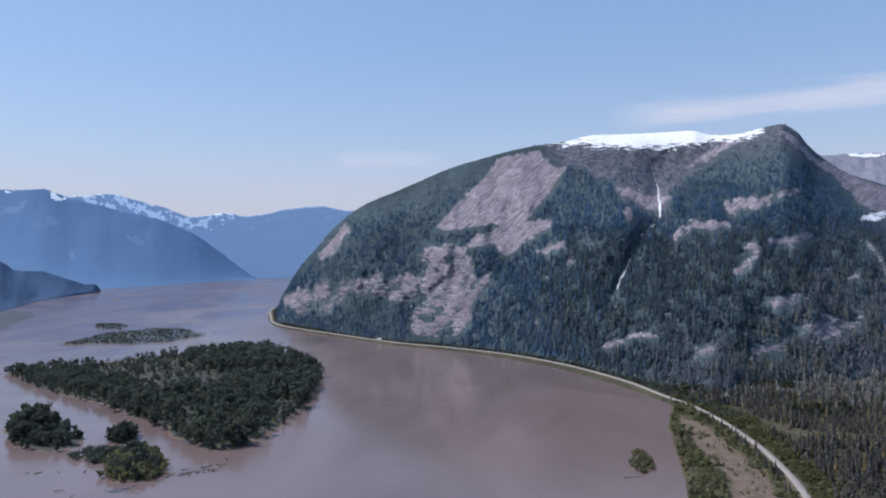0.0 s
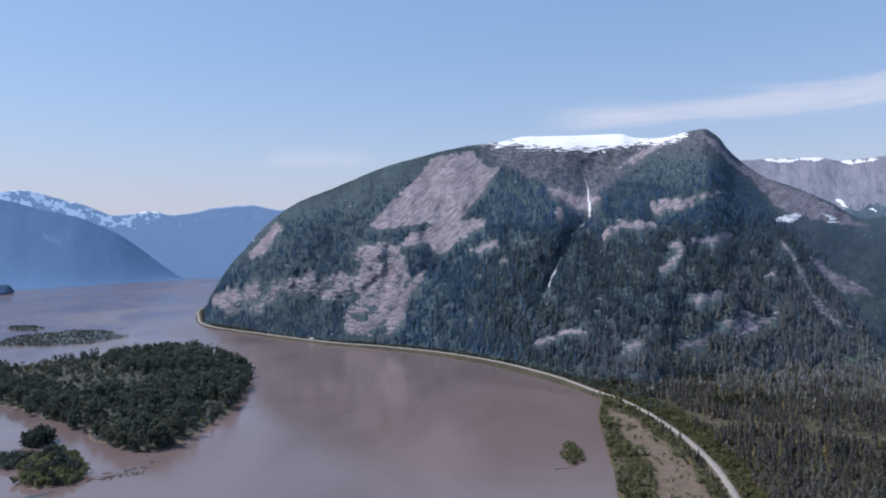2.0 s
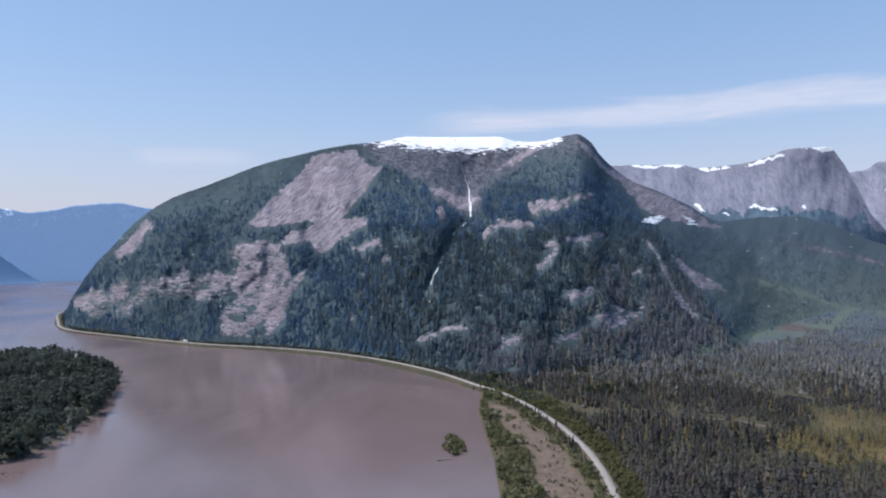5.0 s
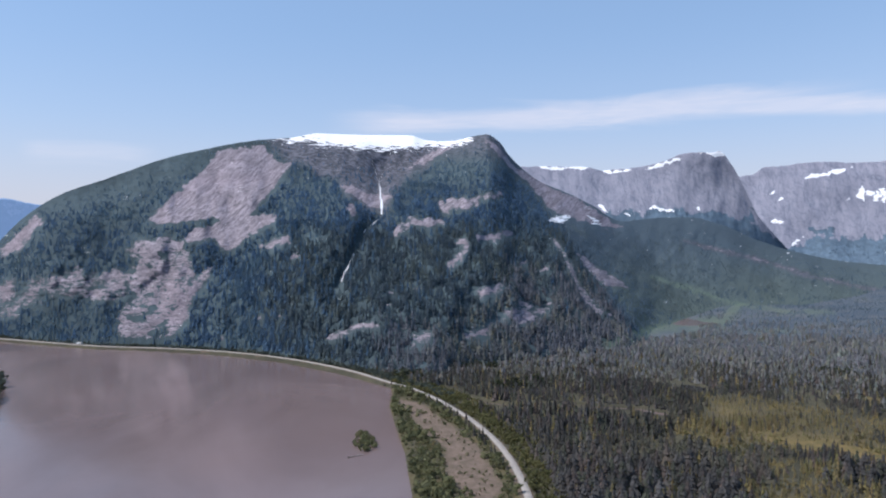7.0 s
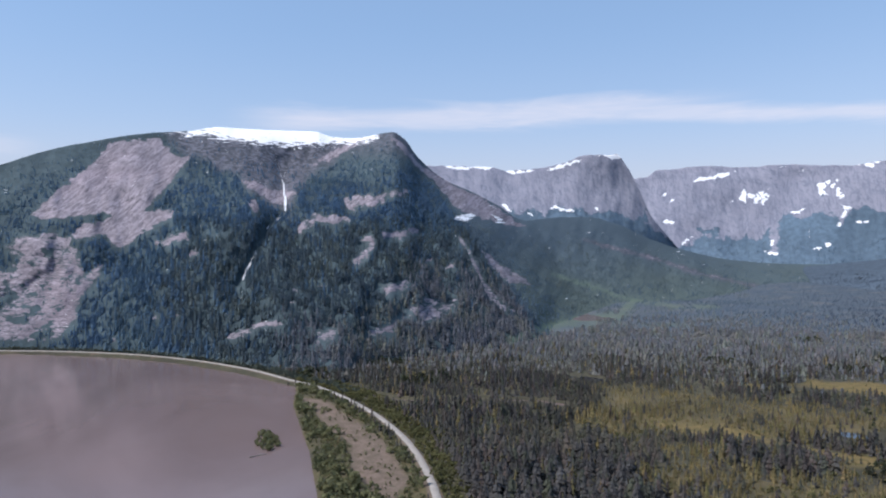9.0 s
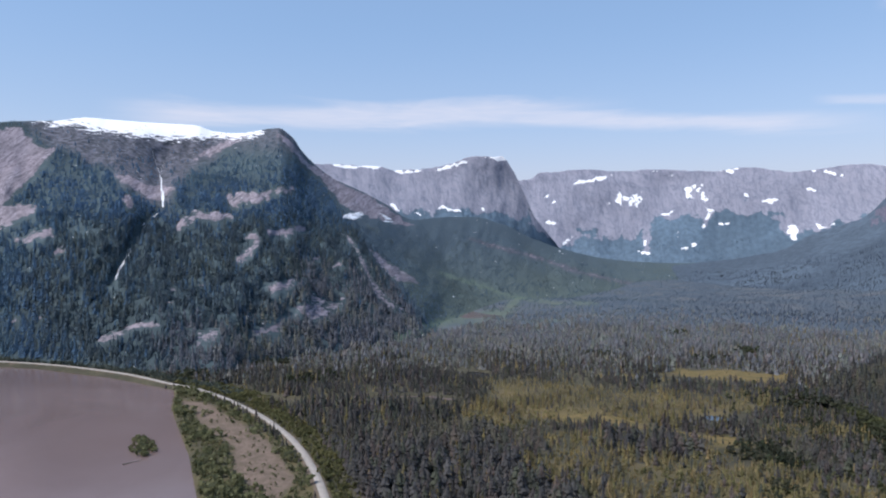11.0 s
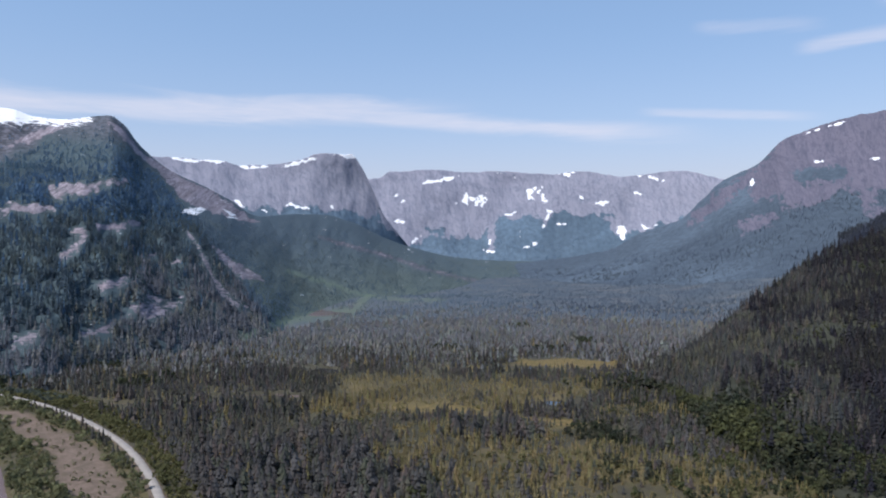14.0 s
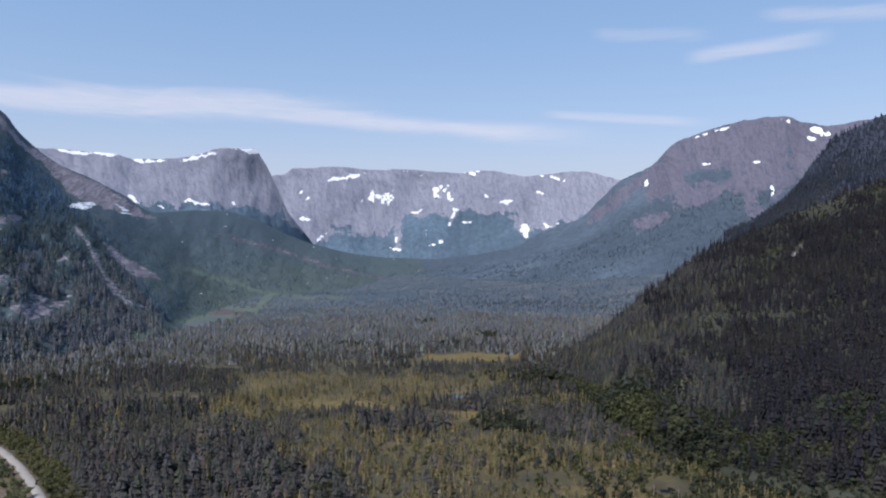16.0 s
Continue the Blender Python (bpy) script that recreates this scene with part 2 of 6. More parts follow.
def water_material():
    m, n = material("muddy_water")
    p = place_of(n)
    drift = n.noise(n.stretch(p, (1.0, 0.45, 1.0), (0, 0, 20)), 0.006, 5.0, 0.6, 1.2)
    calm = n.noise(n.stretch(p, (1.0, 0.5, 1.0), (0, 0, -15)), 0.0035, 4.0, 0.55, 1.5)
    col = n.mix(n.ramp(drift, 0.3, 0.7), (0.146, 0.106, 0.103), (0.19, 0.14, 0.137))
    rip = n.noise(n.stretch(p, (1.0, 0.5, 1.0)), 0.9, 3.0, 0.6)
    rip2 = n.noise(p, 0.12, 3.0, 0.6)
    nrm = bump(n, n.math("ADD", rip, n.math("MULTIPLY", rip2, 0.6)), 0.11, 0.2)
    b = finish(n, col, n.ramp(calm, 0.4, 0.62, 0.12, 0.26), nrm, 0.5)
    b.inputs["IOR"].default_value = 1.33
    return m


def land_material():
    """Wet valley floor: green scrub, yellow marsh and bare silt by attribute."""
    m, n = material("valley_floor")
    p = place_of(n)
    a = n.noise(p, 0.012, 5.0, 0.6)
    b = n.noise(p, 0.12, 5.0, 0.7)
    c = n.noise(p, 0.6, 3.0, 0.6)
    scrub = n.mix(n.ramp(a, 0.35, 0.65), (0.06, 0.056, 0.042), (0.1, 0.09, 0.06))
    scrub = n.mix(n.ramp(b, 0.42, 0.66, 0.0, 0.8), scrub, (0.05, 0.051, 0.034))
    marsh = n.mix(n.ramp(b, 0.4, 0.66), (0.19, 0.138, 0.062), (0.105, 0.092, 0.042))
    silt = n.mix(n.ramp(b, 0.36, 0.62), (0.215, 0.158, 0.13), (0.14, 0.108, 0.085))
    silt = n.mix(n.ramp(c, 0.45, 0.6, 0.0, 0.35), silt, (0.09, 0.085, 0.05))
    speck = n.noise(p, 0.055, 5.0, 0.75)
    # far forest floor: haze and forest shade are held in these bluish colours
    scrub = n.mix(attr(n, "hazy_floor"), scrub, n.mix(n.ramp(a, 0.35, 0.65), (0.078, 0.1, 0.126), (0.105, 0.122, 0.14)))
    scrub = n.mix(n.math("MULTIPLY", attr(n, "hazy_floor"), n.ramp(speck, 0.46, 0.62, 0.0, 0.55)), scrub, (0.085, 0.108, 0.132))
    scrub = n.mix(n.math("MULTIPLY", attr(n, "hazy_floor"), n.ramp(a, 0.52, 0.7, 0.0, 0.55)), scrub, (0.155, 0.152, 0.148))
    scrub = n.mix(n.math("MULTIPLY", attr(n, "glade"), 0.6), scrub, (0.12, 0.155, 0.105))
    col = n.mix(n.ramp(n.math("ADD", attr(n, "marsh"), n.math("ADD", n.math("MULTIPLY_ADD", a, 0.7, -0.35), n.math("MULTIPLY_ADD", b, 0.8, -0.4))), 0.3, 0.75), scrub, marsh)
    col = n.mix(n.ramp(n.math("ADD", attr(n, "silt"), n.math("MULTIPLY_ADD", b, 1.3, -0.65)), 0.4, 0.6), col, silt)
    finish(n, col, 0.95, bump(n, n.math("ADD", b, c), 0.8, 1.0), 0.1)
    return m


def leaf_material(name, low, high, warm, amount=0.25, size=0.01, speckle=True, mixed=0.0):
    """Foliage that varies from plant to plant."""
    m, n = material(name)
    p = place_of(n)
    rnd = n.math("FRACT", n.math("ADD", attr(n, "tone"), n.add("ShaderNodeObjectInfo").outputs["Random"]))
    patch = n.noise(p, size, 4.0, 0.65)
    fine = n.noise(p, 0.8, 2.0, 0.6)
    col = n.mix(rnd, low, high)
    if mixed:
        # brown and olive plants stand between the others
        kind = n.math("FRACT", n.math("MULTIPLY", rnd, 7.13))
        col = n.mix(n.ramp(kind, 0.62, 0.9, 0.0, mixed), col, (high[0] * 1.12, high[1] * 0.9, high[2] * 0.82))
        col = n.mix(n.ramp(kind, 0.38, 0.1, 0.0, mixed), col, (low[0] * 1.35, low[1] * 1.5, low[2] * 1.0))
    col = n.mix(n.math("MULTIPLY", n.ramp(patch, 0.45, 0.62), n.ramp(rnd, 0.3, 1.0, 0.2, amount * 3) if speckle else amount * 3), col, warm)
    stand = n.noise(p, size * 3.2, 4.0, 0.7)
    col = n.mix(n.ramp(stand, 0.42, 0.62, 0.0, 0.55), col, tuple(c * 0.62 for c in low))
    col = n.mix(n.ramp(fine, 0.35, 0.65, 0.0, 0.3), col, tuple(c * 0.6 for c in low))
    b = n.add("ShaderNodeBsdfPrincipled", None, Base_Color=col, Roughness=0.85, Specular_IOR_Level=0.12)
    glow = n.add("ShaderNodeBsdfTranslucent", None, Color=col)
    both = n.add("ShaderNodeMixShader", None, i0=0.42, i1=b.outputs[0], i2=glow.outputs[0])
    n.add("ShaderNodeOutputMaterial", None, Surface=both.outputs[0])
    return m


def plain_material(name, a, b, scale=0.5, rough=0.9, bump_size=0.1, spec=0.2):
    m, n = material(name)
    p = place_of(n)
    f = n.noise(p, scale, 5.0, 0.65)
    g = n.noise(p, scale * 9, 3.0, 0.6)
    col = n.mix(n.ramp(f, 0.35, 0.65), a, b)
    col = n.mix(n.ramp(g, 0.4, 0.65, 0.0, 0.3), col, tuple(c * 0.6 for c in a))
    finish(n, col, rough, bump(n, g, 0.5, bump_size), spec)
    return m


M_WATER = water_material()
M_LAND = land_material()
M_SPRUCE = leaf_material("spruce_needles", (0.092, 0.092, 0.094), (0.166, 0.160, 0.159), (0.180, 0.167, 0.112), 0.25, 0.01, True, 0.85)
# mountain needles: distance haze is painted in as a blue cast
M_SLOPE = leaf_material("hazy_slope_needles", (0.100, 0.183, 0.293), (0.150, 0.244, 0.364), (0.171, 0.254, 0.232), 0.2, 0.007)
M_GREENSLOPE = leaf_material("green_slope_needles", (0.083, 0.122, 0.157), (0.144, 0.192, 0.229), (0.182, 0.210, 0.175), 0.3, 0.009, True, 0.2)
# needles up the valley, bluer and paler with the haze in their colour
M_FARTREE = leaf_material("hazy_valley_needles", (0.150, 0.217, 0.282), (0.172, 0.240, 0.308), (0.208, 0.246, 0.222), 0.26, 0.003, False)
M_VALTREE = leaf_material("grey_valley_needles", (0.239, 0.248, 0.270), (0.329, 0.335, 0.358), (0.398, 0.367, 0.270), 0.25, 0.008, True, 0.6)
M_BACKTREE = leaf_material("hazy_valley_head_needles", (0.129, 0.203, 0.299), (0.146, 0.220, 0.316), (0.180, 0.214, 0.241), 0.33, 0.004)
# darker needle copy with shade and haze in its colour
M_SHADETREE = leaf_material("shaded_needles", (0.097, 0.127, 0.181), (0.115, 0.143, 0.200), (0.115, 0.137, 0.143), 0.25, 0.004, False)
M_FOOTTREE = leaf_material("foot_needles", (0.191, 0.211, 0.255), (0.295, 0.296, 0.323), (0.359, 0.356, 0.232), 0.3, 0.006)
# needles darkened in colour for the shaded ridge
M_RIDGETREE = leaf_material("shaded_ridge_needles", (0.065, 0.078, 0.114), (0.083, 0.095, 0.133), (0.091, 0.101, 0.104), 0.25, 0.004, False)
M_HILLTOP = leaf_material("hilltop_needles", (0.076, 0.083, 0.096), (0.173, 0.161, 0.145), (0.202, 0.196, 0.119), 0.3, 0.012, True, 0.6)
# darker copy of the hilltop needles, with the hill's shade in the colour
M_HILLTREE = leaf_material("shaded_hill_needles", (0.036, 0.037, 0.050), (0.068, 0.065, 0.076), (0.083, 0.081, 0.059), 0.3, 0.012, True, 0.6)
M_BOG = leaf_material("bog_needles", (0.227, 0.200, 0.109), (0.358, 0.299, 0.163), (0.400, 0.315, 0.147), 0.25, 0.01, False, 0.5)
M_WILLOW = leaf_material("willow_leaves", (0.134, 0.142, 0.072), (0.249, 0.248, 0.130), (0.264, 0.248, 0.144), 0.25, 0.03)
M_THICKET = leaf_material("thicket_leaves", (0.047, 0.057, 0.041), (0.085, 0.092, 0.063), (0.155, 0.162, 0.065), 0.26, 0.014, False, 0.5)
M_LEAF = leaf_material("cottonwood_leaves", (0.092, 0.110, 0.097), (0.144, 0.163, 0.132), (0.081, 0.092, 0.046), 0.2)
M_SHRUB = leaf_material("alder_leaves", (0.132, 0.134, 0.060), (0.208, 0.197, 0.092), (0.189, 0.162, 0.072), 0.3)
M_BARK = plain_material("grey_bark", (0.12, 0.1, 0.085), (0.07, 0.06, 0.05), 0.8)
M_DEAD = plain_material("bleached_wood", (0.3, 0.26, 0.23), (0.2, 0.17, 0.15), 0.8)
M_LOG = plain_material("wet_driftwood", (0.3, 0.22, 0.19), (0.14, 0.1, 0.09), 0.7)
M_ASPHALT = plain_material("pale_asphalt", (0.36, 0.325, 0.295), (0.3, 0.275, 0.25), 0.15, 0.85, 0.02)
M_GRAVEL = plain_material("road_gravel", (0.26, 0.235, 0.21), (0.17, 0.155, 0.135), 0.3, 0.95, 0.3)
M_FALL = plain_material("white_water", (0.85, 0.86, 0.88), (0.7, 0.72, 0.75), 0.2, 0.6)
M_WHITE = plain_material("white_paint", (0.8, 0.8, 0.8), (0.72, 0.72, 0.72), 0.5, 0.4, 0.01, 0.5)
M_TYRE = plain_material("black_rubber", (0.02, 0.02, 0.02), (0.03, 0.03, 0.03), 3.0)
M_POND = plain_material("dark_pond_water", (0.012, 0.014, 0.018), (0.02, 0.022, 0.026), 0.1, 0.08, 0.005, 0.5)
M_GLASS = plain_material("dark_glass", (0.02, 0.025, 0.03), (0.03, 0.035, 0.04), 1.0, 0.1, 0.001, 0.5)


# ---- geometry tools ----
def fast_mesh(name, verts, tris=None, quads=None, mat=None, attrs=None, smooth=True):
    """A mesh from arrays of corners and of triangles or quads."""
    me = bpy.data.meshes.new(name)
    faces = [f for f in (tris, quads) if f is not None and len(f)]
    me.vertices.add(len(verts))
    me.vertices.foreach_set("co", np.asarray(verts, np.float32).ravel())
    loops = np.concatenate([f.ravel() for f in faces])
    sizes = np.concatenate([np.full(len(f), f.shape[1]) for f in faces])
    me.loops.add(len(loops))
    me.loops.foreach_set("vertex_index", loops.astype(np.int32))
    me.polygons.add(len(sizes))
    me.polygons.foreach_set("loop_start", np.concatenate([[0], np.cumsum(sizes)[:-1]]).astype(np.int32))
    me.polygons.foreach_set("use_smooth", np.full(len(sizes), smooth))
    me.update(calc_edges=True)
    me.validate()
    for key, values in (attrs or {}).items():
        me.attributes.new(key, "FLOAT", "POINT").data.foreach_set("value", np.asarray(values, np.float32).ravel())
    if mat:
        me.materials.append(mat)
    return me


def grid_quads(nu, nv):
    i = np.arange(nu * nv).reshape(nu, nv)
    return np.stack([i[:-1, :-1], i[1:, :-1], i[1:, 1:], i[:-1, 1:]], -1).reshape(-1, 4)


def fade(x, lo, hi):
    t = np.clip((x - lo) / (hi - lo), 0, 1)
    return t * t * (3 - 2 * t)


def lattice(ix, iy, seed):
    h = np.sin(ix * 127.1 + iy * 311.7 + seed * 74.7) * 43758.5453
    return h - np.floor(h)


def wave(x, y, seed=0):
    """Smooth noise from -1 to 1."""
    ix, iy = np.floor(x), np.floor(y)
    fx, fy = x - ix, y - iy
    ux, uy = fx * fx * (3 - 2 * fx), fy * fy * (3 - 2 * fy)
    a, b = lattice(ix, iy, seed), lattice(ix + 1, iy, seed)
    c, d = lattice(ix, iy + 1, seed), lattice(ix + 1, iy + 1, seed)
    return 2 * ((a * (1 - ux) + b * ux) * (1 - uy) + (c * (1 - ux) + d * ux) * uy) - 1


def fractal(x, y, seed=0, octaves=5, gain=0.5):
    total, amp = 0, 1.0
    for k in range(octaves):
        total = total + amp * wave(x * 2 ** k, y * 2 ** k, seed + k)
        amp *= gain
    return total


def curve(points, x):
    """A smooth line through (x, y) pairs."""
    px, py = np.array([p[0] for p in points], float), np.array([p[1] for p in points], float)
    slope = np.gradient(py, px)
    d = np.diff(py) / np.diff(px)
    for i in range(1, len(px) - 1):
        slope[i] = 0 if d[i - 1] * d[i] <= 0 else 2 * d[i - 1] * d[i] / (d[i - 1] + d[i])
    slope[0], slope[-1] = d[0], d[-1]
    x = np.clip(x, px[0], px[-1])
    k = np.clip(np.searchsorted(px, x) - 1, 0, len(px) - 2)
    h = px[k + 1] - px[k]
    t = (x - px[k]) / h
    return ((1 + 2 * t) * (1 - t) ** 2 * py[k] + t * (1 - t) ** 2 * h * slope[k]
            + t * t * (3 - 2 * t) * py[k + 1] + t * t * (t - 1) * h * slope[k + 1])


def away(x, y, line, closed=False):
    """Distance to a line of points, and the signed side (right is positive)."""
    best, side = np.full(np.shape(x), 1e9), np.zeros(np.shape(x))
    pts = list(line) + ([line[0]] if closed else [])
    for (ax, ay), (bx, by) in zip(pts[:-1], pts[1:]):
        dx, dy = bx - ax, by - ay
        t = np.clip(((x - ax) * dx + (y - ay) * dy) / (dx * dx + dy * dy), 0, 1)
        ex, ey = x - ax - t * dx, y - ay - t * dy
        d = np.hypot(ex, ey)
        s = np.sign(ex * dy - ey * dx)
        near = d < best
        best, side = np.where(near, d, best), np.where(near, s, side)
    return best, side


def inside(x, y, loop):
    """Signed distance to a closed outline, positive inside."""
    hit = np.zeros(np.shape(x), bool)
    for (ax, ay), (bx, by) in zip(loop, loop[1:] + loop[:1]):
        cross = ((ay > y) != (by > y)) & (x < (bx - ax) * (y - ay) / ((by - ay) or 1e-9) + ax)
        hit ^= cross
    d, _ = away(x, y, loop, True)
    return np.where(hit, d, -d)


def polar(b, d):
    return d * np.sin(np.radians(b)), d * np.cos(np.radians(b))


def smooth_line(points, step):
    """Points along a Catmull-Rom line at about equal steps."""
    p = [np.array(q, float) for q in points]
    p = [2 * p[0] - p[1]] + p + [2 * p[-1] - p[-2]]
    out = []
    for a, b, c, d in zip(p[:-3], p[1:-2], p[2:-1], p[3:]):
        k = max(2, int(np.linalg.norm(c - b) / step))
        for i in range(k):
            t = i / k
            out.append(0.5 * (2 * b + (c - a) * t + (2 * a - 5 * b + 4 * c - d) * t * t + (3 * b - a - 3 * c + d) * t ** 3))
    return np.array(out + [p[-2]])


def vertical_grain(b, e):
    """Water-stained streaks down a wall, with gullies that lean."""
    lean = e * 0.35 * wave(b * 0.25, e * 0.1, 230)
    return np.clip(0.42 + 0.38 * fractal((b + lean) * 2.6, e * 0.55, 231, 3) + 0.25 * fractal(b * 0.7, e * 0.8, 237, 3), 0, 1)


class Slope:
    """A mountainside between a foot line and a crest line round the first eye: bearing, rise in degrees and distance."""

    def __init__(self, name, mat, crest, foot, bend, span, rows, back, relief, paint, foot_z=0.0, ease=0.0):
        nu = int((span[1] - span[0]) / span[2]) + 1
        b1 = np.linspace(span[0], span[1], nu)
        top = curve([(p[0], p[1]) for p in crest], b1)
        top_d = curve([(p[0], p[2]) for p in crest], b1)
        low_d = curve(foot, b1)
        low = -np.degrees(np.arctan2(SPAN - foot_z, low_d))
        v1 = np.linspace(0, 1, rows)
        b, v = np.meshgrid(b1, v1, indexing="ij")
        jag = 0.05 * fractal(b1 * 1.3, b1 * 0, 5, 4) + 0.015 * wave(b1 * 9, b1 * 0, 9)
        e = low[:, None] + (top - low)[:, None] * v + (0.35 if name == "mountain" else 1.0) * jag[:, None] * v ** 30
        power = curve(bend, b1)[:, None] if isinstance(bend, list) else bend
        d = low_d[:, None] + (top_d - low_d)[:, None] * (ease * v + (1 - ease) * v ** power)
        d = d + relief(b, e, v)
        x, y = polar(b, d)
        z = SPAN + d * np.tan(np.radians(e))
        z[:, 0] = np.minimum(z[:, 0], foot_z) - 6
        # the far side falls away behind the crest
        xb, yb, zb = [], [], []
        for k, (out, drop) in enumerate(back):
            bx, by = polar(b1, d[:, -1] + out)
            xb.append(bx), yb.append(by), zb.append(np.maximum(z[:, -1] - drop * (1 + 0.2 * wave(b1, b1 * 0 + k, 3)), -8))
        P = np.stack([np.column_stack([x, *xb]), np.column_stack([y, *yb]), np.column_stack([z, *zb])], -1)
        A = {}
        for key, val in paint(b, e, v).items():
            val = np.clip(val + np.zeros_like(b), 0, 1)
            A[key] = np.column_stack([val] + [val[:, -1]] * len(back))
        A.setdefault("grain", np.column_stack([vertical_grain(b, e)] + [vertical_grain(b, e)[:, -1]] * len(back)))
        if name == "mountain":
            full_b, full_e = (np.column_stack([k] + [k[:, -1]] * len(back)) for k in (b, e))
            A["hazy_meadow"] = 0.85 * fade(full_b - line_at(SPUR, full_e), 0.2, 1.6) * (1 - A["alpine"])
            A["glade"] = glade_at(P[..., 0], P[..., 1], P[..., 2])
        leaning = name == "mountain"
        for key, val in (("across", e * 0.75 - b * 0.66 if leaning else b), ("along", b * 0.75 + e * 0.66), ("rise", e)):
            A[key] = np.column_stack([val] + [val[:, -1]] * len(back))
        for key in ("rock", "snow", "alpine", "hazy_meadow", "glade"):
            A.setdefault(key, np.zeros(P.shape[:2]))
        self.b, self.e, self.v, self.P, self.A, self.rows = b, e, v, P, A, rows
        me = fast_mesh(name, P.reshape(-1, 3), None, grid_quads(*P.shape[:2])[:, ::-1], mat, {k: a for k, a in A.items()})
        self.ob = new(name, me)

    def scatter(self, rng, spacing, keep):
        """Random places on the front face, even over the ground."""
        P = self.P[:, :self.rows]
        a = np.linalg.norm(np.cross(P[1:, :-1] - P[:-1, :-1], P[:-1, 1:] - P[:-1, :-1]), axis=-1)
        want = a * keep[:-1, :-1] / spacing ** 2
        count = np.floor(want + rng.random(want.shape)).astype(int)
        i, j = np.nonzero(count)
        i, j = np.repeat(i, count[i, j]), np.repeat(j, count[i, j])
        s, t = rng.random((2, len(i)))[..., None]
        q = (P[i, j] * (1 - s) + P[i + 1, j] * s) * (1 - t) + (P[i, j + 1] * (1 - s) + P[i + 1, j + 1] * s) * t
        return q, self.b[i, j], self.e[i, j], self.v[i, j]


# ---- river and valley floor ----
SHORE = [(-700, -3000), (-200, -900), (0, -300), (60, 120), (98, 330), (125, 424), (148, 520), (166, 615), (181, 690), (197, 738), (207, 778), (168, 893), (110, 1014),
         (36, 1112), (-54, 1192), (-158, 1262), (-284, 1388), (-457, 1580), (-542, 1800), (-612, 2090), (-560, 2500), (-200, 3200), (400, 4300)]
ROAD = [(60, 60), (120, 220), (160, 320), (185, 380), (206, 445), (221, 510), (230, 585), (231, 640), (230, 692), (222, 755), (208, 800), (181, 900),
        (124, 1022), (48, 1124), (-44, 1204), (-148, 1274), (-275, 1398), (-448, 1588), (-531, 1803), (-602, 2086), (-560, 2350)]
FIELD_A = [(440, 462), (469, 439), (476, 412), (477, 370), (484, 329), (494, 307), (475, 297), (463, 325), (456, 365), (442, 414), (430, 441)]
FIELD_B = [(635, 556), (681, 525), (733, 529), (777, 498), (780, 440), (808, 424), (767, 410), (711, 417), (689, 465), (647, 515)]
SILT = [(194, 700), (184, 600), (180, 512), (158, 448), (160, 390), (184, 420), (204, 521), (207, 589), (209, 680)]
FIELD_C = [(330, 170), (365, 175), (400, 140), (385, 110), (345, 130)]


def boggy_at(x, y):
    """Open marsh in the middle of the valley."""
    b, r = np.degrees(np.arctan2(x, y)), np.hypot(x, y)
    return fade(1.15 * fractal(x * 0.006, y * 0.006, 21, 4) + 1.0 * np.exp(-(((b - 57) / 13) ** 2 + ((r - 640) / 240) ** 2)) + 0.9 * np.exp(-(((b - 66) / 8) ** 2 + ((r - 380) / 90) ** 2)) - 0.5 * (1 - fade(b, 32, 44)) - 1.2 * fade(r, 800, 1000), 0.3, 0.95)


GLADES = [[(35.69, -2.34), (37.94, -2.98), (40.21, -3.72), (41.66, -4.22), (42.94, -4.45), (45.21, -4.73), (47.93, -4.63)], [(41.65, -4.38), (40.64, -5.55), (38.37, -5.85), (35.66, -6.44), (33.87, -7.13), (32.1, -7.88)], [(35.66, -6.44), (38.37, -6.43), (42.0, -6.32), (45.64, -6.23)]]


def glade_at(x, y, z):
    """Narrow bright clearings on the lower valley side."""
    b, e = np.degrees(np.arctan2(x, y)), np.degrees(np.arctan2(z - SPAN, np.hypot(x, y)))
    out = np.zeros(np.shape(x))
    near = (b > 31) & (b < 52) & (e > -8.5) & (e < -0.5)
    b, e = b[near], e[near]
    wob = 0.16 * fractal(b * 2.2, e * 4.0, 281, 3)
    for line, wide, much in zip(GLADES, (0.14, 0.3, 0.12), (0.8, 1.0, 0.7)):
        out[near] = np.maximum(out[near], much * (1 - fade(away(b, e, line)[0] + wob, 0.2 * wide, 2.2 * wide)))
    return out


def land_height(x, y):
    r, b = np.hypot(x, y), np.degrees(np.arctan2(x, y))
    d, side = away(x, y, SHORE)
    d = d * side
    z = -5 + 7.4 * fade(d, -10, 7)
    up = np.clip((r - 850) / 2900, 0, None)
    z = z + 45 * up ** 1.3 * fade(b, 42, 54) * fade(d, 50, 300)
    z = z + fade(d, 20, 120) * (0.8 * fractal(x * 0.01, y * 0.01, 3, 4) + fade(r, 900, 2000) * 7 * fractal(x * 0.003, y * 0.003, 8, 4))
    z = z + 38 * np.clip((b - 57) / 13, 0, 1.6) ** 2 * fade(r, 1300, 2500)
    rd, _ = away(x, y, ROAD)
    bank = 1 - fade(rd, 4.0, 9)
    return np.where(rd < 18, z * (1 - bank) + 3.4 * bank, z), d, rd


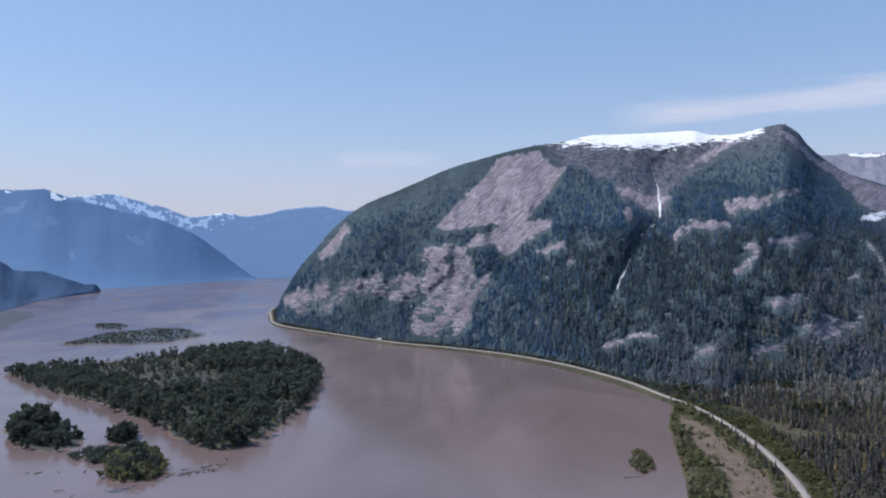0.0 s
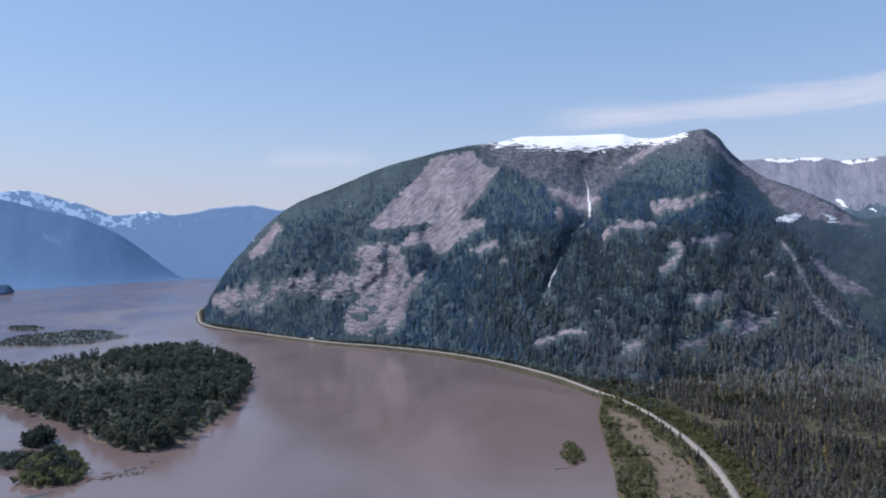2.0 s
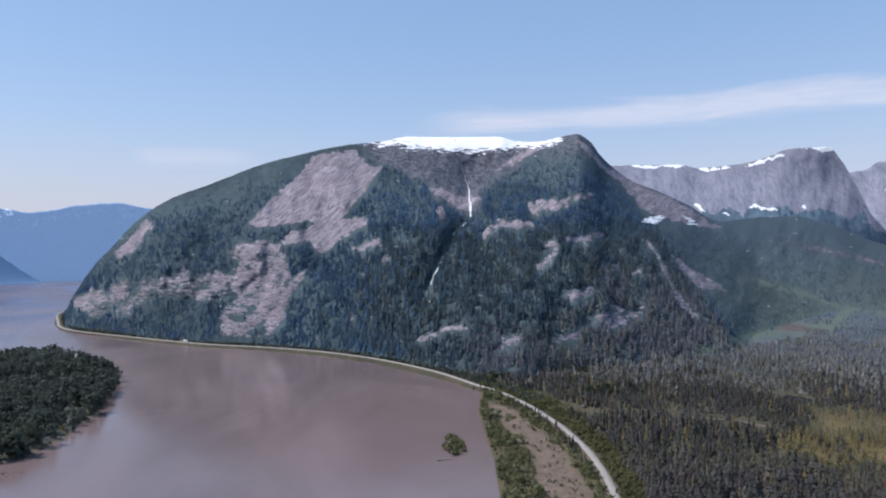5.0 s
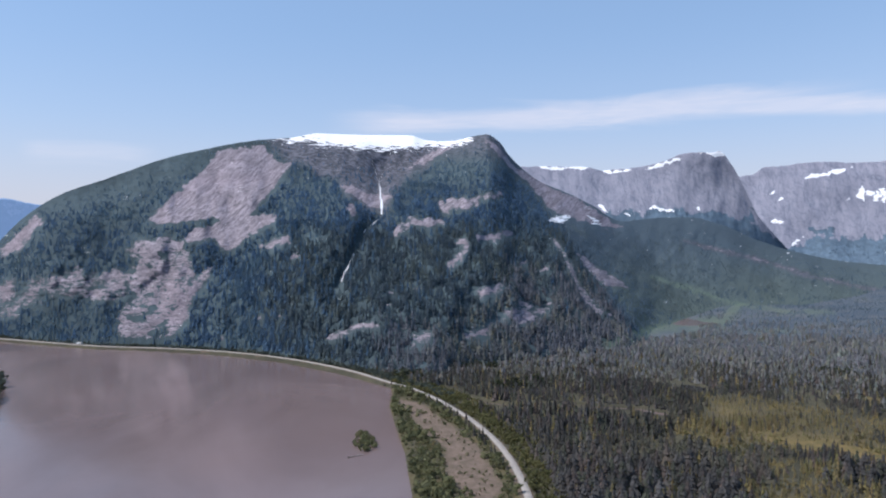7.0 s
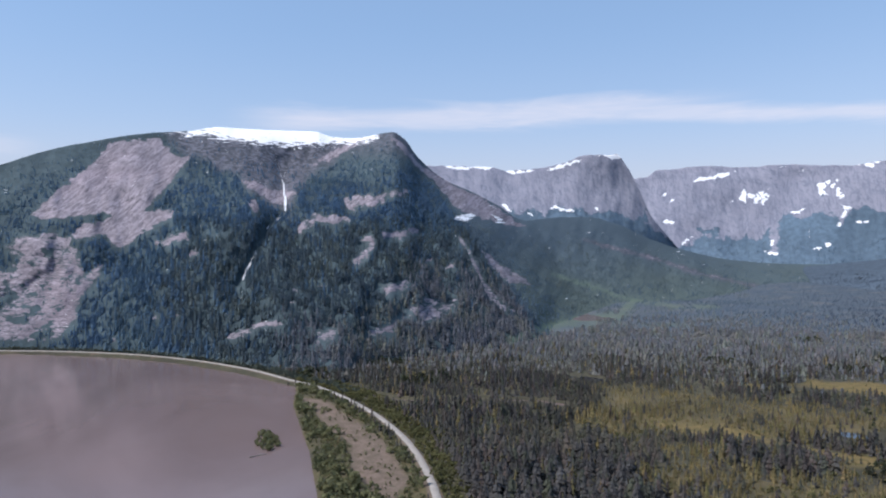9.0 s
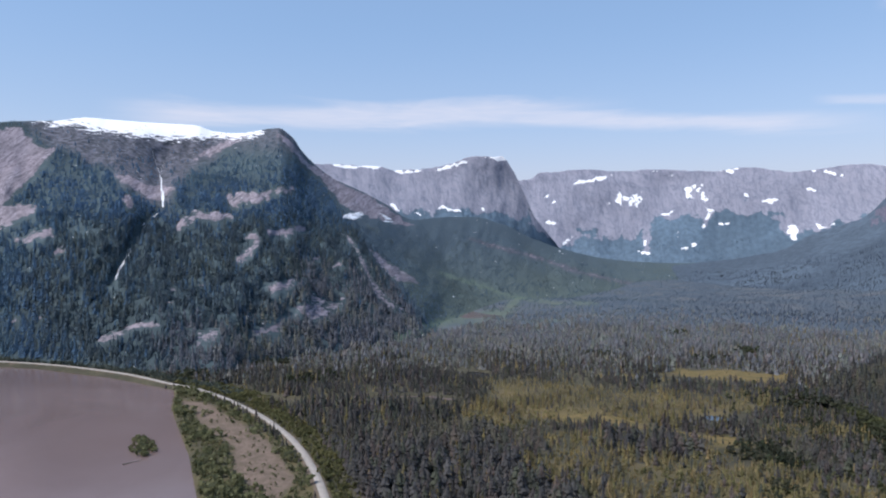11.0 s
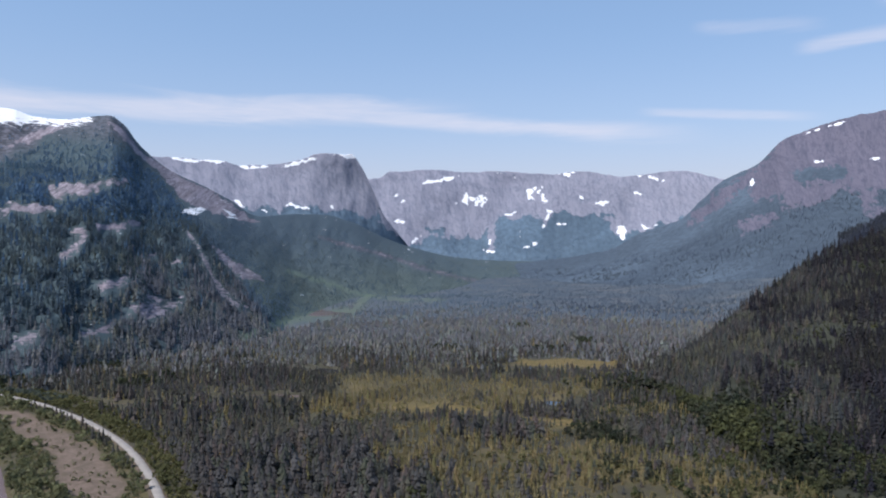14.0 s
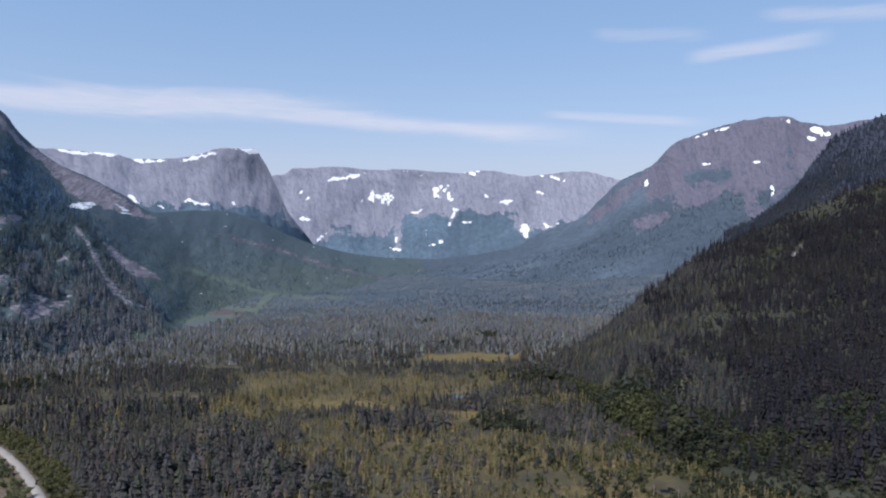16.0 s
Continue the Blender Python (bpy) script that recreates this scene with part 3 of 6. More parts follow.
def build_land():
    b1 = np.concatenate([np.linspace(-24, 6, 60), np.linspace(6.3, 98, 320), np.linspace(99, 200, 60)])
    r1 = np.concatenate([np.linspace(60, 900, 170), np.geomspace(905, 4850, 70)])
    b, r = np.meshgrid(b1, r1, indexing="ij")
    x, y = polar(b, r)
    z, d, rd = land_height(x, y)
    ponds = np.maximum(np.exp(-(((x - 548) / 20) ** 2 + ((y - 362) / 26) ** 2) * 2), np.exp(-(((x - 397) / 14) ** 2 + ((y - 126) / 8) ** 2) * 2))
    ponds = np.maximum(ponds, np.exp(-(((x - 526) / 22) ** 2 + ((y - 662) / 38) ** 2) * 2))
    dip = fade(ponds, 0.2, 0.6)
    z = z * (1 - dip) + 0.04 * dip
    sd, _ = away(x, y, [(262, 702), (272, 668), (291, 644), (325, 636), (346, 627), (372, 606), (402, 586), (412, 560)])
    z = z - 5.0 * (1 - fade(sd, 2.5, 7))
    wob = 15 * fractal(x * 0.03, y * 0.03, 351, 3)
    marsh = np.maximum(0.8 * fade(inside(x, y, FIELD_A) + wob, -26, 18), 0.8 * fade(inside(x, y, FIELD_B) + 1.6 * wob, -34, 22))
    marsh = np.maximum(marsh, 0.6 * fade(inside(x, y, FIELD_C), -14, 8))
    marsh = np.maximum(marsh, 0.5 * boggy_at(x, y))
    on_spit = (x < np.interp(y, [60, 220, 320, 380, 445, 510, 585, 640, 692, 755], [60, 120, 160, 185, 206, 221, 230, 231, 230, 222])) & (y < 770)
    marsh = np.maximum(marsh, np.where(on_spit, 0.42, 0.0))
    silt = np.maximum(0.74 * fade(inside(x, y, SILT), -14, 5), 0.6 * (1 - fade(rd, 4, 6)))
    silt = np.maximum(silt, 0.5 * (1 - fade(sd, 3, 6)))
    # the haze-tinted floor colour comes in with distance
    me = fast_mesh("ground", np.stack([x, y, z], -1).reshape(-1, 3), None, grid_quads(*x.shape)[:, ::-1], M_LAND, {"glade": glade_at(x, y, z), "marsh": marsh, "silt": silt, "hazy_floor": fade(r, 800, 1300) * fade(d, 40, 90)})
    tagged(new("ground", me), "green scrub and yellow marsh on the flat valley floor", "ground", kind="structure")
    # river bed out to the horizon, and the water over it
    for name, zz, mat, label in (("river_bed", -9.0, M_GRAVEL, "silty river bed under the brown water"), ("water", 0.0, M_WATER, "broad calm river of brown silty water")):
        a = np.radians(np.linspace(0, 360, 97)[:-1])
        rr = np.array([0.001, 300, 800, 1600, 3000, 4900])
        v = np.stack([np.outer(rr, np.sin(a)), np.outer(rr, np.cos(a)), np.full((len(rr), len(a)), zz)], -1)
        q = grid_quads(len(rr), len(a) + 1)
        i, j = q // (len(a) + 1), q % (len(a) + 1) % len(a)
        me = fast_mesh(name, v.reshape(-1, 3), None, i * len(a) + j, mat)
        if me.polygons[200].normal.z < 0:
            me.flip_normals()
        tagged(new(name, me), label, "river" if name == "water" else "ground", kind="structure")


build_land()


def pond(cx, cy, rx, ry, seed):
    """A small dark pool with an uneven rim."""
    a = np.linspace(0, 2 * np.pi, 41)[:-1]
    k = 1 + 0.35 * fractal(np.cos(a) * 1.3 + seed, np.sin(a) * 1.3, seed, 3)
    v = np.column_stack([cx + rx * k * np.cos(a), cy + ry * k * np.sin(a), np.full(40, 0.08)])
    v = np.concatenate([v, [[cx, cy, 0.08]]])
    t = np.array([(i, (i + 1) % 40, 40) for i in range(40)])
    tagged(new("pond", fast_mesh("pond", v, t, None, M_POND)), "still dark pool in the yellow marsh", "pond", "pools of the marsh", "structure")


for n, (cx, cy, rx, ry) in enumerate([(548, 362, 9, 24), (398, 127, 16, 12), (526, 662, 15, 32)]):
    pond(cx, cy, rx, ry, 60 + n)


def ribbon(name, line, width, z, thick, mat, label, category):
    """A road-like band with real edges."""
    p = smooth_line(line, 12)
    t = np.gradient(p, axis=0)
    t /= np.linalg.norm(t, axis=1)[:, None]
    side = np.stack([t[:, 1], -t[:, 0]], -1)
    rows = []
    for off, dz in ((-width / 2 - 0.4, -thick), (-width / 2, 0), (0, 0.06), (width / 2, 0), (width / 2 + 0.4, -thick)):
        q = p + side * off
        rows.append(np.column_stack([q, np.full(len(q), z + dz)]))
    P = np.stack(rows, 1)
    me = fast_mesh(name, P.reshape(-1, 3), None, grid_quads(*P.shape[:2]), mat)
    if me.polygons[1].normal.z < 0:
        me.flip_normals()
    return tagged(new(name, me), label, category, kind="structure")


ribbon("road_shoulder", ROAD, 5.2, 3.7, 1.2, M_GRAVEL, "pale gravel shoulder along the river road", "road")
ribbon("road", ROAD, 4.4, 4.0, 0.4, M_ASPHALT, "pale two-lane asphalt road along the river", "road")


# ---- mountains ----
def none(b, e, v):
    return {}


FALL = [(13.7, 6.8), (13.95, 5.52), (14.15, 4.34), (14.18, 2.6), (13.5, 1.74), (12.87, 1.31), (11.87, -0.88), (11.35, -1.99), (10.91, -3.01), (10.2, -5.0), (9.6, -8.0)]
SPUR = [(22.8, 9.0), (23.05, 8.63), (24.49, 6.15), (26.28, 3.87), (27.39, 2.28), (28.94, -0.21), (30.69, -2.89), (31.99, -4.88), (33.27, -6.82), (34.5, -9)]
SLAB = [(1.51, 7.21), (2.33, 7.66), (3.92, 7.93), (5.2, 8.02), (5.57, 7.39), (6.2, 6.71), (7.3, 6.8), (6.56, 5.67), (5.74, 4.55), (5.05, 3.78), (4.36, 2.96), (3.99, 2.32), (5.04, 2.59), (6.05, 2.41), (5.95, 1.95), (4.81, 1.5), (3.81, 0.91), (3.21, 0.14), (2.44, -0.31), (1.75, -0.13), (1.39, 0.51), (0.49, 0.6), (-0.42, 0.15), (-0.73, 0.7), (-0.1, 1.42), (1.17, 1.6), (1.63, 2.05), (1.17, 2.42), (-0.64, 1.97), (-2.44, 1.74), (-3.33, 1.96), (-2.34, 3.23), (-1.08, 4.32), (0.05, 5.45), (0.91, 6.31)]
SLAB_LOW = [(-5.2, -0.23), (-4.01, 0.39), (-2.0, 0.75), (-0.88, 0.56), (-0.43, -0.12), (-0.43, -1.39), (0.15, -2.07), (1.15, -1.53), (0.97, -2.35), (0.24, -3.43), (-0.44, -4.33), (-0.58, -5.45), (-1.21, -6.47), (-2.69, -7.02), (-4.16, -6.77), (-5.35, -6.56), (-5.44, -5.14), (-4.86, -4.26), (-4.68, -3.02), (-4.99, -1.85), (-3.88, -0.96), (-4.85, -0.59)]
BAND = [(-15.95, -4.33), (-14.91, -2.83), (-13.83, -2.59), (-12.18, -2.1), (-9.88, -1.52), (-7.74, -1.45), (-7.22, -1.9), (-5.34, -1.34), (-4.68, -2.02), (-4.68, -3.81), (-6.0, -4.05), (-7.31, -3.76), (-8.6, -3.52), (-9.88, -4.02), (-11.15, -4.21), (-11.98, -4.79), (-14.03, -4.9), (-14.92, -4.53)]
BUTTRESS = [(-12.88, -0.24), (-11.76, 0.97), (-10.71, 2.29), (-10.12, 2.12), (-10.88, 0.71), (-11.8, -0.34), (-12.63, -0.68)]
LEDGE_A = [(18.81, 3.07), (19.07, 3.69), (20.01, 3.84), (20.87, 3.91), (21.71, 4.02), (22.55, 4.35), (23.96, 4.48), (23.63, 4.06), (22.13, 3.71), (21.28, 3.11), (20.01, 2.87), (19.15, 2.54)]
LEDGE_B = [(15.11, 0.88), (15.56, 1.73), (16.01, 2.22), (16.54, 2.66), (17.24, 2.34), (18.19, 2.19), (19.32, 1.95), (18.71, 1.56), (17.49, 1.66), (16.8, 1.76), (16.18, 1.32), (15.56, 0.74)]
LEDGE_C = [(21.94, 0.82), (22.61, 1.03), (23.36, 1.11), (24.18, 1.23), (24.92, 1.22), (24.34, 0.71), (23.52, 0.42), (22.52, 0.07), (21.94, 0.3)]
LEDGE_D = [(19.99, 0.12), (20.59, 0.39), (21.01, 0.73), (21.43, 0.12), (21.22, -0.58), (20.83, -1.46), (20.19, -1.6), (19.38, -2.17), (19.51, -1.51), (20.07, -0.94), (20.58, -0.32)]
LEDGE_E = [(21.83, -3.67), (22.5, -3.4), (23.54, -3.0), (24.31, -3.12), (24.11, -3.72), (22.99, -4.09), (22.49, -4.66), (21.82, -4.54)]
LEDGE_F = [(23.72, -5.55), (24.34, -5.28), (24.87, -5.05), (25.36, -4.4), (25.88, -4.6), (26.23, -5.23), (27.11, -5.12), (27.66, -4.64), (27.73, -5.1), (26.79, -5.47), (26.63, -6.14), (25.55, -6.18), (24.94, -6.45), (24.7, -5.78), (23.88, -6.02)]
LEDGE_G = [(20.27, -7.78), (20.53, -7.29), (21.46, -7.01), (22.14, -6.86), (22.68, -6.5), (23.22, -6.31), (22.84, -6.92), (22.3, -7.37), (21.21, -7.66)]
LEDGE_H = [(16.59, -8.29), (16.86, -7.4), (17.52, -7.0), (18.3, -7.07), (17.9, -7.91), (17.34, -8.27)]
LEDGE_I = [(9.67, -7.45), (10.44, -7.0), (11.12, -6.73), (11.66, -6.99), (11.03, -7.53), (10.21, -7.67)]
LEDGE_J = [(4.53, 0.12), (5.63, 0.57), (6.4, 0.94), (7.04, 1.07), (6.9, 0.39), (5.72, -0.06), (4.8, -0.38)]
BASIN = [(10.84, 5.01), (11.87, 5.0), (12.77, 4.53), (13.53, 4.25), (14.56, 4.24), (15.45, 4.26), (14.78, 3.65), (14.11, 2.89), (13.44, 3.22), (12.54, 3.77), (11.65, 4.28)]
BOWL = [(5.2, 8.7), (7.0, 6.7), (9.0, 5.9), (10.5, 5.0), (12.0, 3.7), (13.2, 2.6), (14.3, 2.4), (15.0, 3.6), (16.0, 5.0), (17.6, 6.5), (20.2, 8.1), (21.0, 8.9), (14.0, 9.6)]
SCREE = [(22.41, 8.92), (23.3, 8.55), (24.37, 7.33), (25.49, 6.25), (27.39, 5.31), (29.53, 4.21), (31.5, 2.9), (33.48, 1.7), (32.15, 1.61), (30.4, 2.09), (28.67, 2.65), (27.6, 3.16), (26.96, 4.03), (26.12, 5.1), (25.11, 5.94), (24.04, 7.06), (23.02, 8.2)]
SLIDE = [(29.64, -0.33), (30.38, -0.65), (31.26, -1.32), (32.23, -2.0), (33.38, -2.72), (33.91, -3.22), (33.02, -3.3), (32.13, -3.2), (31.26, -2.61), (30.38, -1.63)]
CHUTE = [(27.45, 1.51), (28.22, 0.63), (28.73, -0.07), (29.51, -1.5), (29.94, -2.3), (30.55, -3.46), (31.16, -4.44), (31.95, -4.99), (33.01, -5.72), (31.77, -5.56), (30.81, -5.01), (30.02, -3.89), (29.51, -2.83), (28.82, -1.05), (28.05, 0.19)]
SIDE_SNOW = [(27.55, 2.24), (28.45, 2.56), (29.01, 2.65), (29.57, 2.44), (28.75, 1.9), (27.81, 2.02)]
SIDE_SNOW_B = [(30.75, 2.59), (31.5, 2.29), (31.76, 1.84), (31.23, 1.93)]
MORAINE = [(38.0, 0.6), (41.2, -0.3), (43.9, -1.0), (46.6, -2.0), (49.8, -2.7), (52.4, -3.3)]
# small bare spots: bearing, rise, half width, half height, tilt
SPOTS = [(15.0, -3.9, 0.22, 0.12, 0.2), (7.5, -0.75, 0.3, 0.16, 0.2), (12.8, -6.55, 1.0, 0.17, 0.1), (1.9, -7.1, 0.12, 0.1, 0.0), (4.6, -5.7, 0.15, 0.1, 0.3), (6.2, -5.5, 0.12, 0.12, 0.0),
         (14.7, -4.9, 0.2, 0.1, 0.0), (27.3, -1.9, 0.3, 0.12, 0.3), (25.7, -1.3, 0.2, 0.1, 0.0), (17.0, -3.6, 0.2, 0.1, 0.2), (18.6, 7.6, 1.7, 0.22, 0.9), (11.9, 2.9, 0.3, 0.35, -1.0)]


def line_at(line, e):
    return np.interp(-e, [-q[1] for q in line], [q[0] for q in line])


def patches(shapes, b, e):
    out = np.zeros_like(b)
    w = 0.28 * fractal(b * 2.6, e * 2.6, 83, 4, 0.6) + 0.16 * fractal(b * 8.0, e * 8.0, 87, 2)
    for sb, se, wd, h, tilt in shapes:
        u = b - sb
        out = np.maximum(out, fade(1 - np.hypot((u + w) / wd, (e - se - tilt * u + 0.5 * w) / h), -0.7, 0.8))
    return out


def main_relief(b, e, v):
    env = np.clip(np.sin(np.pi * np.clip(v, 0, 1)), 0, 1) ** 0.5
    past = np.clip(b - line_at(SPUR, e), 0, 6.5)
    d = 40 * past * v ** 1.2 - 45 * np.exp(-((b - line_at(SPUR, e)) / 2.6) ** 2) * env * fade(v, 0.0, 0.4)
    env = env * fade(v, 0.0, 0.4)
    gully = b - line_at(FALL, e)
    d = d + 28 * np.exp(-(gully / 0.6) ** 2) * fade(e, -8, -2) * (1 - fade(e, 5, 7.5))
    d = d - 35 * np.exp(-((gully + 2.6) / 1.5) ** 2) * fade(e, -8, -1) * (1 - fade(e, 4, 6.5))
    d = d - 34 * np.exp(-((b - 19.8 + 0.25 * e) / 4.2) ** 2) * env * (1 - fade(e, 6.0, 8.8)) - 45 * np.exp(-((b - 7.5) / 3.2) ** 2) * env * (1 - fade(e, 3.5, 6.5))
    d = d + 130 * np.exp(-((b - 15.5) / 3.2) ** 2 - ((e - 6.3) / 1.7) ** 2)
    d = d + 30 * env * fractal(b * 0.33 + e * 0.05, e * 0.16, 31, 3)
    d = d + 11 * env * fractal(b * 0.8 - e * 0.25, e * 0.5, 37, 3)
    slab = np.maximum(fade(inside(b, e, SLAB), -0.3, 0.5), fade(inside(b, e, SLAB_LOW), -0.3, 0.5))
    ledge = wave(b * 0.9 + e * 0.8, e * 3.2 - b * 0.5, 41) + 0.6 * wave(b * 2.0, e * 7.0, 43)
    band = fade(inside(b, e, BAND), -0.2, 0.4)
    d = d + (slab * 0.5 + band * 2.5) * ledge + 2.5 * env * (1 - slab) * wave(b * 4, e * 4, 47) + band * 3 * np.abs(wave(b * 2.2, e * 0.5, 51))
    d = d + slab * 0.8 * fractal((e * 0.75 - b * 0.66) * 2.2, (b + e) * 0.35, 53, 3)
    return d * fade(v, 0.0, 0.06)


def main_paint(b, e, v):
    wob = 0.35 * fractal(b * 1.1, e * 1.3, 61, 4)
    bb, ee = b + 0.5 * wob, e + 0.45 * fractal(b * 1.3, e * 1.1, 67, 4)
    low_slab = 1 - 0.75 * fade(wave(b * 1.3, e * 1.5, 71) + 0.8 * fractal(b * 2.6 + e, e * 3.4, 75, 3), 0.1, 0.7)
    fine = 0.14 * fractal(b * 3.0, e * 3.0, 79, 4, 0.6)
    rock = fade(inside(b, e, SLAB) + fine + 0.1 * wob, -0.3, 0.3)
    rock = np.maximum(rock, 0.85 * fade(inside(b, e, SLAB_LOW) + fine + 0.3 * wob, -0.35, 0.35) * low_slab)
    rock = np.maximum(rock, fade(inside(b, e, BAND) + 1.6 * fine, -0.4, 0.4) * (0.62 + 0.3 * wave(b * 1.2, e * 1.4, 73) + 0.12 * wave(b * 5, e * 4, 74)))
    for shape, amount in ((BUTTRESS, 0.9), (SCREE, 0.95), (SLIDE, 0.95), (CHUTE, 0.72), (BASIN, 0.85)):
        rock = np.maximum(rock, amount * fade(inside(b, e, shape) + fine, -0.25, 0.3))
    for shape in (LEDGE_A, LEDGE_B, LEDGE_C, LEDGE_D, LEDGE_E, LEDGE_F, LEDGE_G, LEDGE_H, LEDGE_I, LEDGE_J):
        rock = np.maximum(rock, (0.74 + 0.3 * wave(b * 1.7, e * 2.6, 81)) * fade(inside(b, e, shape) + 1.5 * fine, -0.3, 0.25))
    for sb, se, w, h, tilt in SPOTS:
        u, t = b + fine - sb, e + fine - se - tilt * (b - sb) * 0.6
        rock = np.maximum(rock, 0.9 * fade(1 - np.sqrt((u / w) ** 2 + (t / h) ** 2) * 0.68, -0.35, 0.5))
    dip = 0.3 * np.abs(b - 14.5) / 5
    snow = 1.02 * fade(e - 8.0 - dip, -0.8, 0.7) * fade(b, 6.8, 10) * (1 - fade(b, 17.2, 19.5))
    snow = np.maximum(snow, 0.62 * fade(v, 0.955, 0.985) * fade(b, 4.5, 8) * (1 - fade(b, 21.0, 22.2)))
    for shape in (SIDE_SNOW, SIDE_SNOW_B):
        snow = np.maximum(snow, 0.6 * fade(inside(b, e, shape), -0.2, 0.12))
    low_band = fade(inside(b, e, BAND), -0.6, 0.2)
    moraine = 0.95 * (1 - fade(away(b, e, MORAINE)[0] + 0.1 * fractal(b * 2, e * 2, 77, 3), 0.03, 0.32))
    rock = np.maximum(rock, 0.5 * moraine)
    alpine = np.maximum(moraine, fade(inside(bb, ee, BOWL), -0.5, 0.7))
    alpine = np.maximum(alpine, 0.8 * fade(e, 6.4, 8.4) * fade(b, 18, 20) * (1 - fade(b, 25, 27)))
    across = e * 0.75 - b * 0.66
    slabs = 0.42 + 0.42 * fractal(across * 2.6, (b + e) * 0.4, 241, 4, 0.6) + 0.2 * fractal(b * 1.1, e * 1.1, 247, 3)
    ledges = 0.45 + 0.4 * fractal(b * 0.9, e * 3.4, 251, 3) + 0.3 * wave(b * 4.0 + e, e * 1.2, 257)
    low = 1 - fade(e, -0.6, 1.6)
    return {"rock": rock, "snow": np.clip(snow, 0, 1), "alpine": alpine * 0.9, "grain": np.clip(slabs * (1 - low) + ledges * low + 0.25 * low_band, 0, 1)}


CREST = [(-15.95, -4.3, 2110), (-15.31, -2.93, 2030), (-14.2, -1.16, 1920), (-12.87, 0.39, 1810), (-11.08, 2.41, 1730), (-8.83, 3.99, 1700), (-6.56, 4.9, 1700),
         (-4.27, 5.89, 1710), (-1.98, 6.82, 1725), (0.3, 7.47, 1745), (2.57, 8.06, 1770), (4.83, 8.45, 1800), (7.06, 8.7, 1830), (9.27, 9.1, 1855), (13.56, 9.07, 1880),
         (16.46, 9.08, 1890), (18.07, 8.68, 1890), (19.65, 8.6, 1880), (21.2, 8.86, 1865), (22.71, 9.12, 1850), (23.81, 8.5, 1870), (24.53, 7.5, 1885), (25.88, 6.16, 1910),
         (27.22, 5.24, 1940), (29.0, 4.5, 1980), (31.2, 3.38, 2030), (33.36, 2.15, 2080), (34.85, 2.3, 2200), (36.65, 2.45, 2320), (38.47, 2.4, 2420), (40.74, 1.8, 2520),
         (43.02, 0.7, 2600), (45.52, -0.16, 2700), (48, -0.75, 2850), (51, -1.1, 3000), (54, -1.2, 3100), (58, -1.1, 3150), (62, -1.0, 3150)]
FOOT = [(-15.95, 1690), (-15.0, 1640), (-11.1, 1440), (-6.6, 1298), (-2.0, 1222), (2.4, 1144), (6.9, 1050), (11.3, 945), (15.5, 880), (18, 870), (21, 930), (25, 980), (30, 1060), (34, 1160),
        (37.5, 1300), (41, 1500), (45, 1580), (48, 1500), (54, 1400), (62, 1400)]
BACK = [(60, 8), (220, 60), (600, 320), (900, 620)]
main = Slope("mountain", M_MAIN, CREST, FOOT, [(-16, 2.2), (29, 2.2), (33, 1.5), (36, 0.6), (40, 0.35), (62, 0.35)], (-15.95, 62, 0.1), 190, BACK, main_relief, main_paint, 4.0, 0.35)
tagged(main.ob, "steep forested mountain with pale granite slabs and a snowy top", "mountain", kind="structure")


def cliff_relief(seed, size, period):
    def relief(b, e, v):
        return (size * 0.75 * fractal(b * period, e * 0.2, seed, 3, 0.42) + size * 0.13 * fractal(b * period * 6 + e * 0.3, e * 0.7, seed + 9, 3)) * fade(v, 0, 0.2) * (0.4 + 0.6 * fade(1 - v, 0.0, 0.12))
    return relief


def cut_out(shapes, b, e, soft=0.1, rough=0.11):
    """Where a place lies inside any of the outlines, with an uneven edge."""
    out = np.zeros_like(b)
    w = rough * fractal(b * 4.0, e * 5.0, 97, 4, 0.6)
    for shape in shapes:
        near = (b > min(q[0] for q in shape) - 1) & (b < max(q[0] for q in shape) + 1) & (e > min(q[1] for q in shape) - 1) & (e < max(q[1] for q in shape) + 1)
        if near.any():
            out[near] = np.maximum(out[near], fade(inside(b[near], e[near], shape) + w[near] - 0.02, -soft, soft))
    return out


def broken(b, e, much=0.5):
    """Old snow with rock showing through."""
    return 1 - much * fade(fractal(b * 4.5, e * 5.5, 99, 4, 0.65), -0.1, 0.5)


CLIFF_SNOW = [[(31.3, 3.74), (31.96, 3.52), (32.32, 2.99), (31.7, 3.34)], [(33.16, 2.99), (33.96, 2.86), (34.72, 3.0), (33.96, 2.64)], [(35.21, 3.14), (35.76, 3.41), (35.98, 3.64), (36.25, 3.28), (37.11, 3.1), (37.65, 2.97), (36.84, 2.88), (35.98, 3.1)], [(38.65, 3.15), (39.2, 3.29), (39.19, 3.02)], [(42.75, 3.88), (43.3, 4.15), (43.71, 4.01), (43.02, 3.83)]]
CLIFF_CAP = [[(26.99, 6.7), (28.61, 6.57), (30.0, 6.74), (31.13, 6.63), (30.87, 6.41), (29.56, 6.42), (28.61, 6.35), (27.2, 6.49)], [(31.53, 6.51), (32.86, 6.22), (34.24, 6.29), (33.52, 6.01), (32.28, 5.99)], [(34.95, 6.25), (36.67, 6.72), (38.12, 7.18), (37.93, 6.91), (36.21, 6.35), (35.31, 6.12)], [(39.02, 7.23), (40.3, 7.46), (41.39, 7.14), (40.66, 6.96), (39.62, 7.1)]]


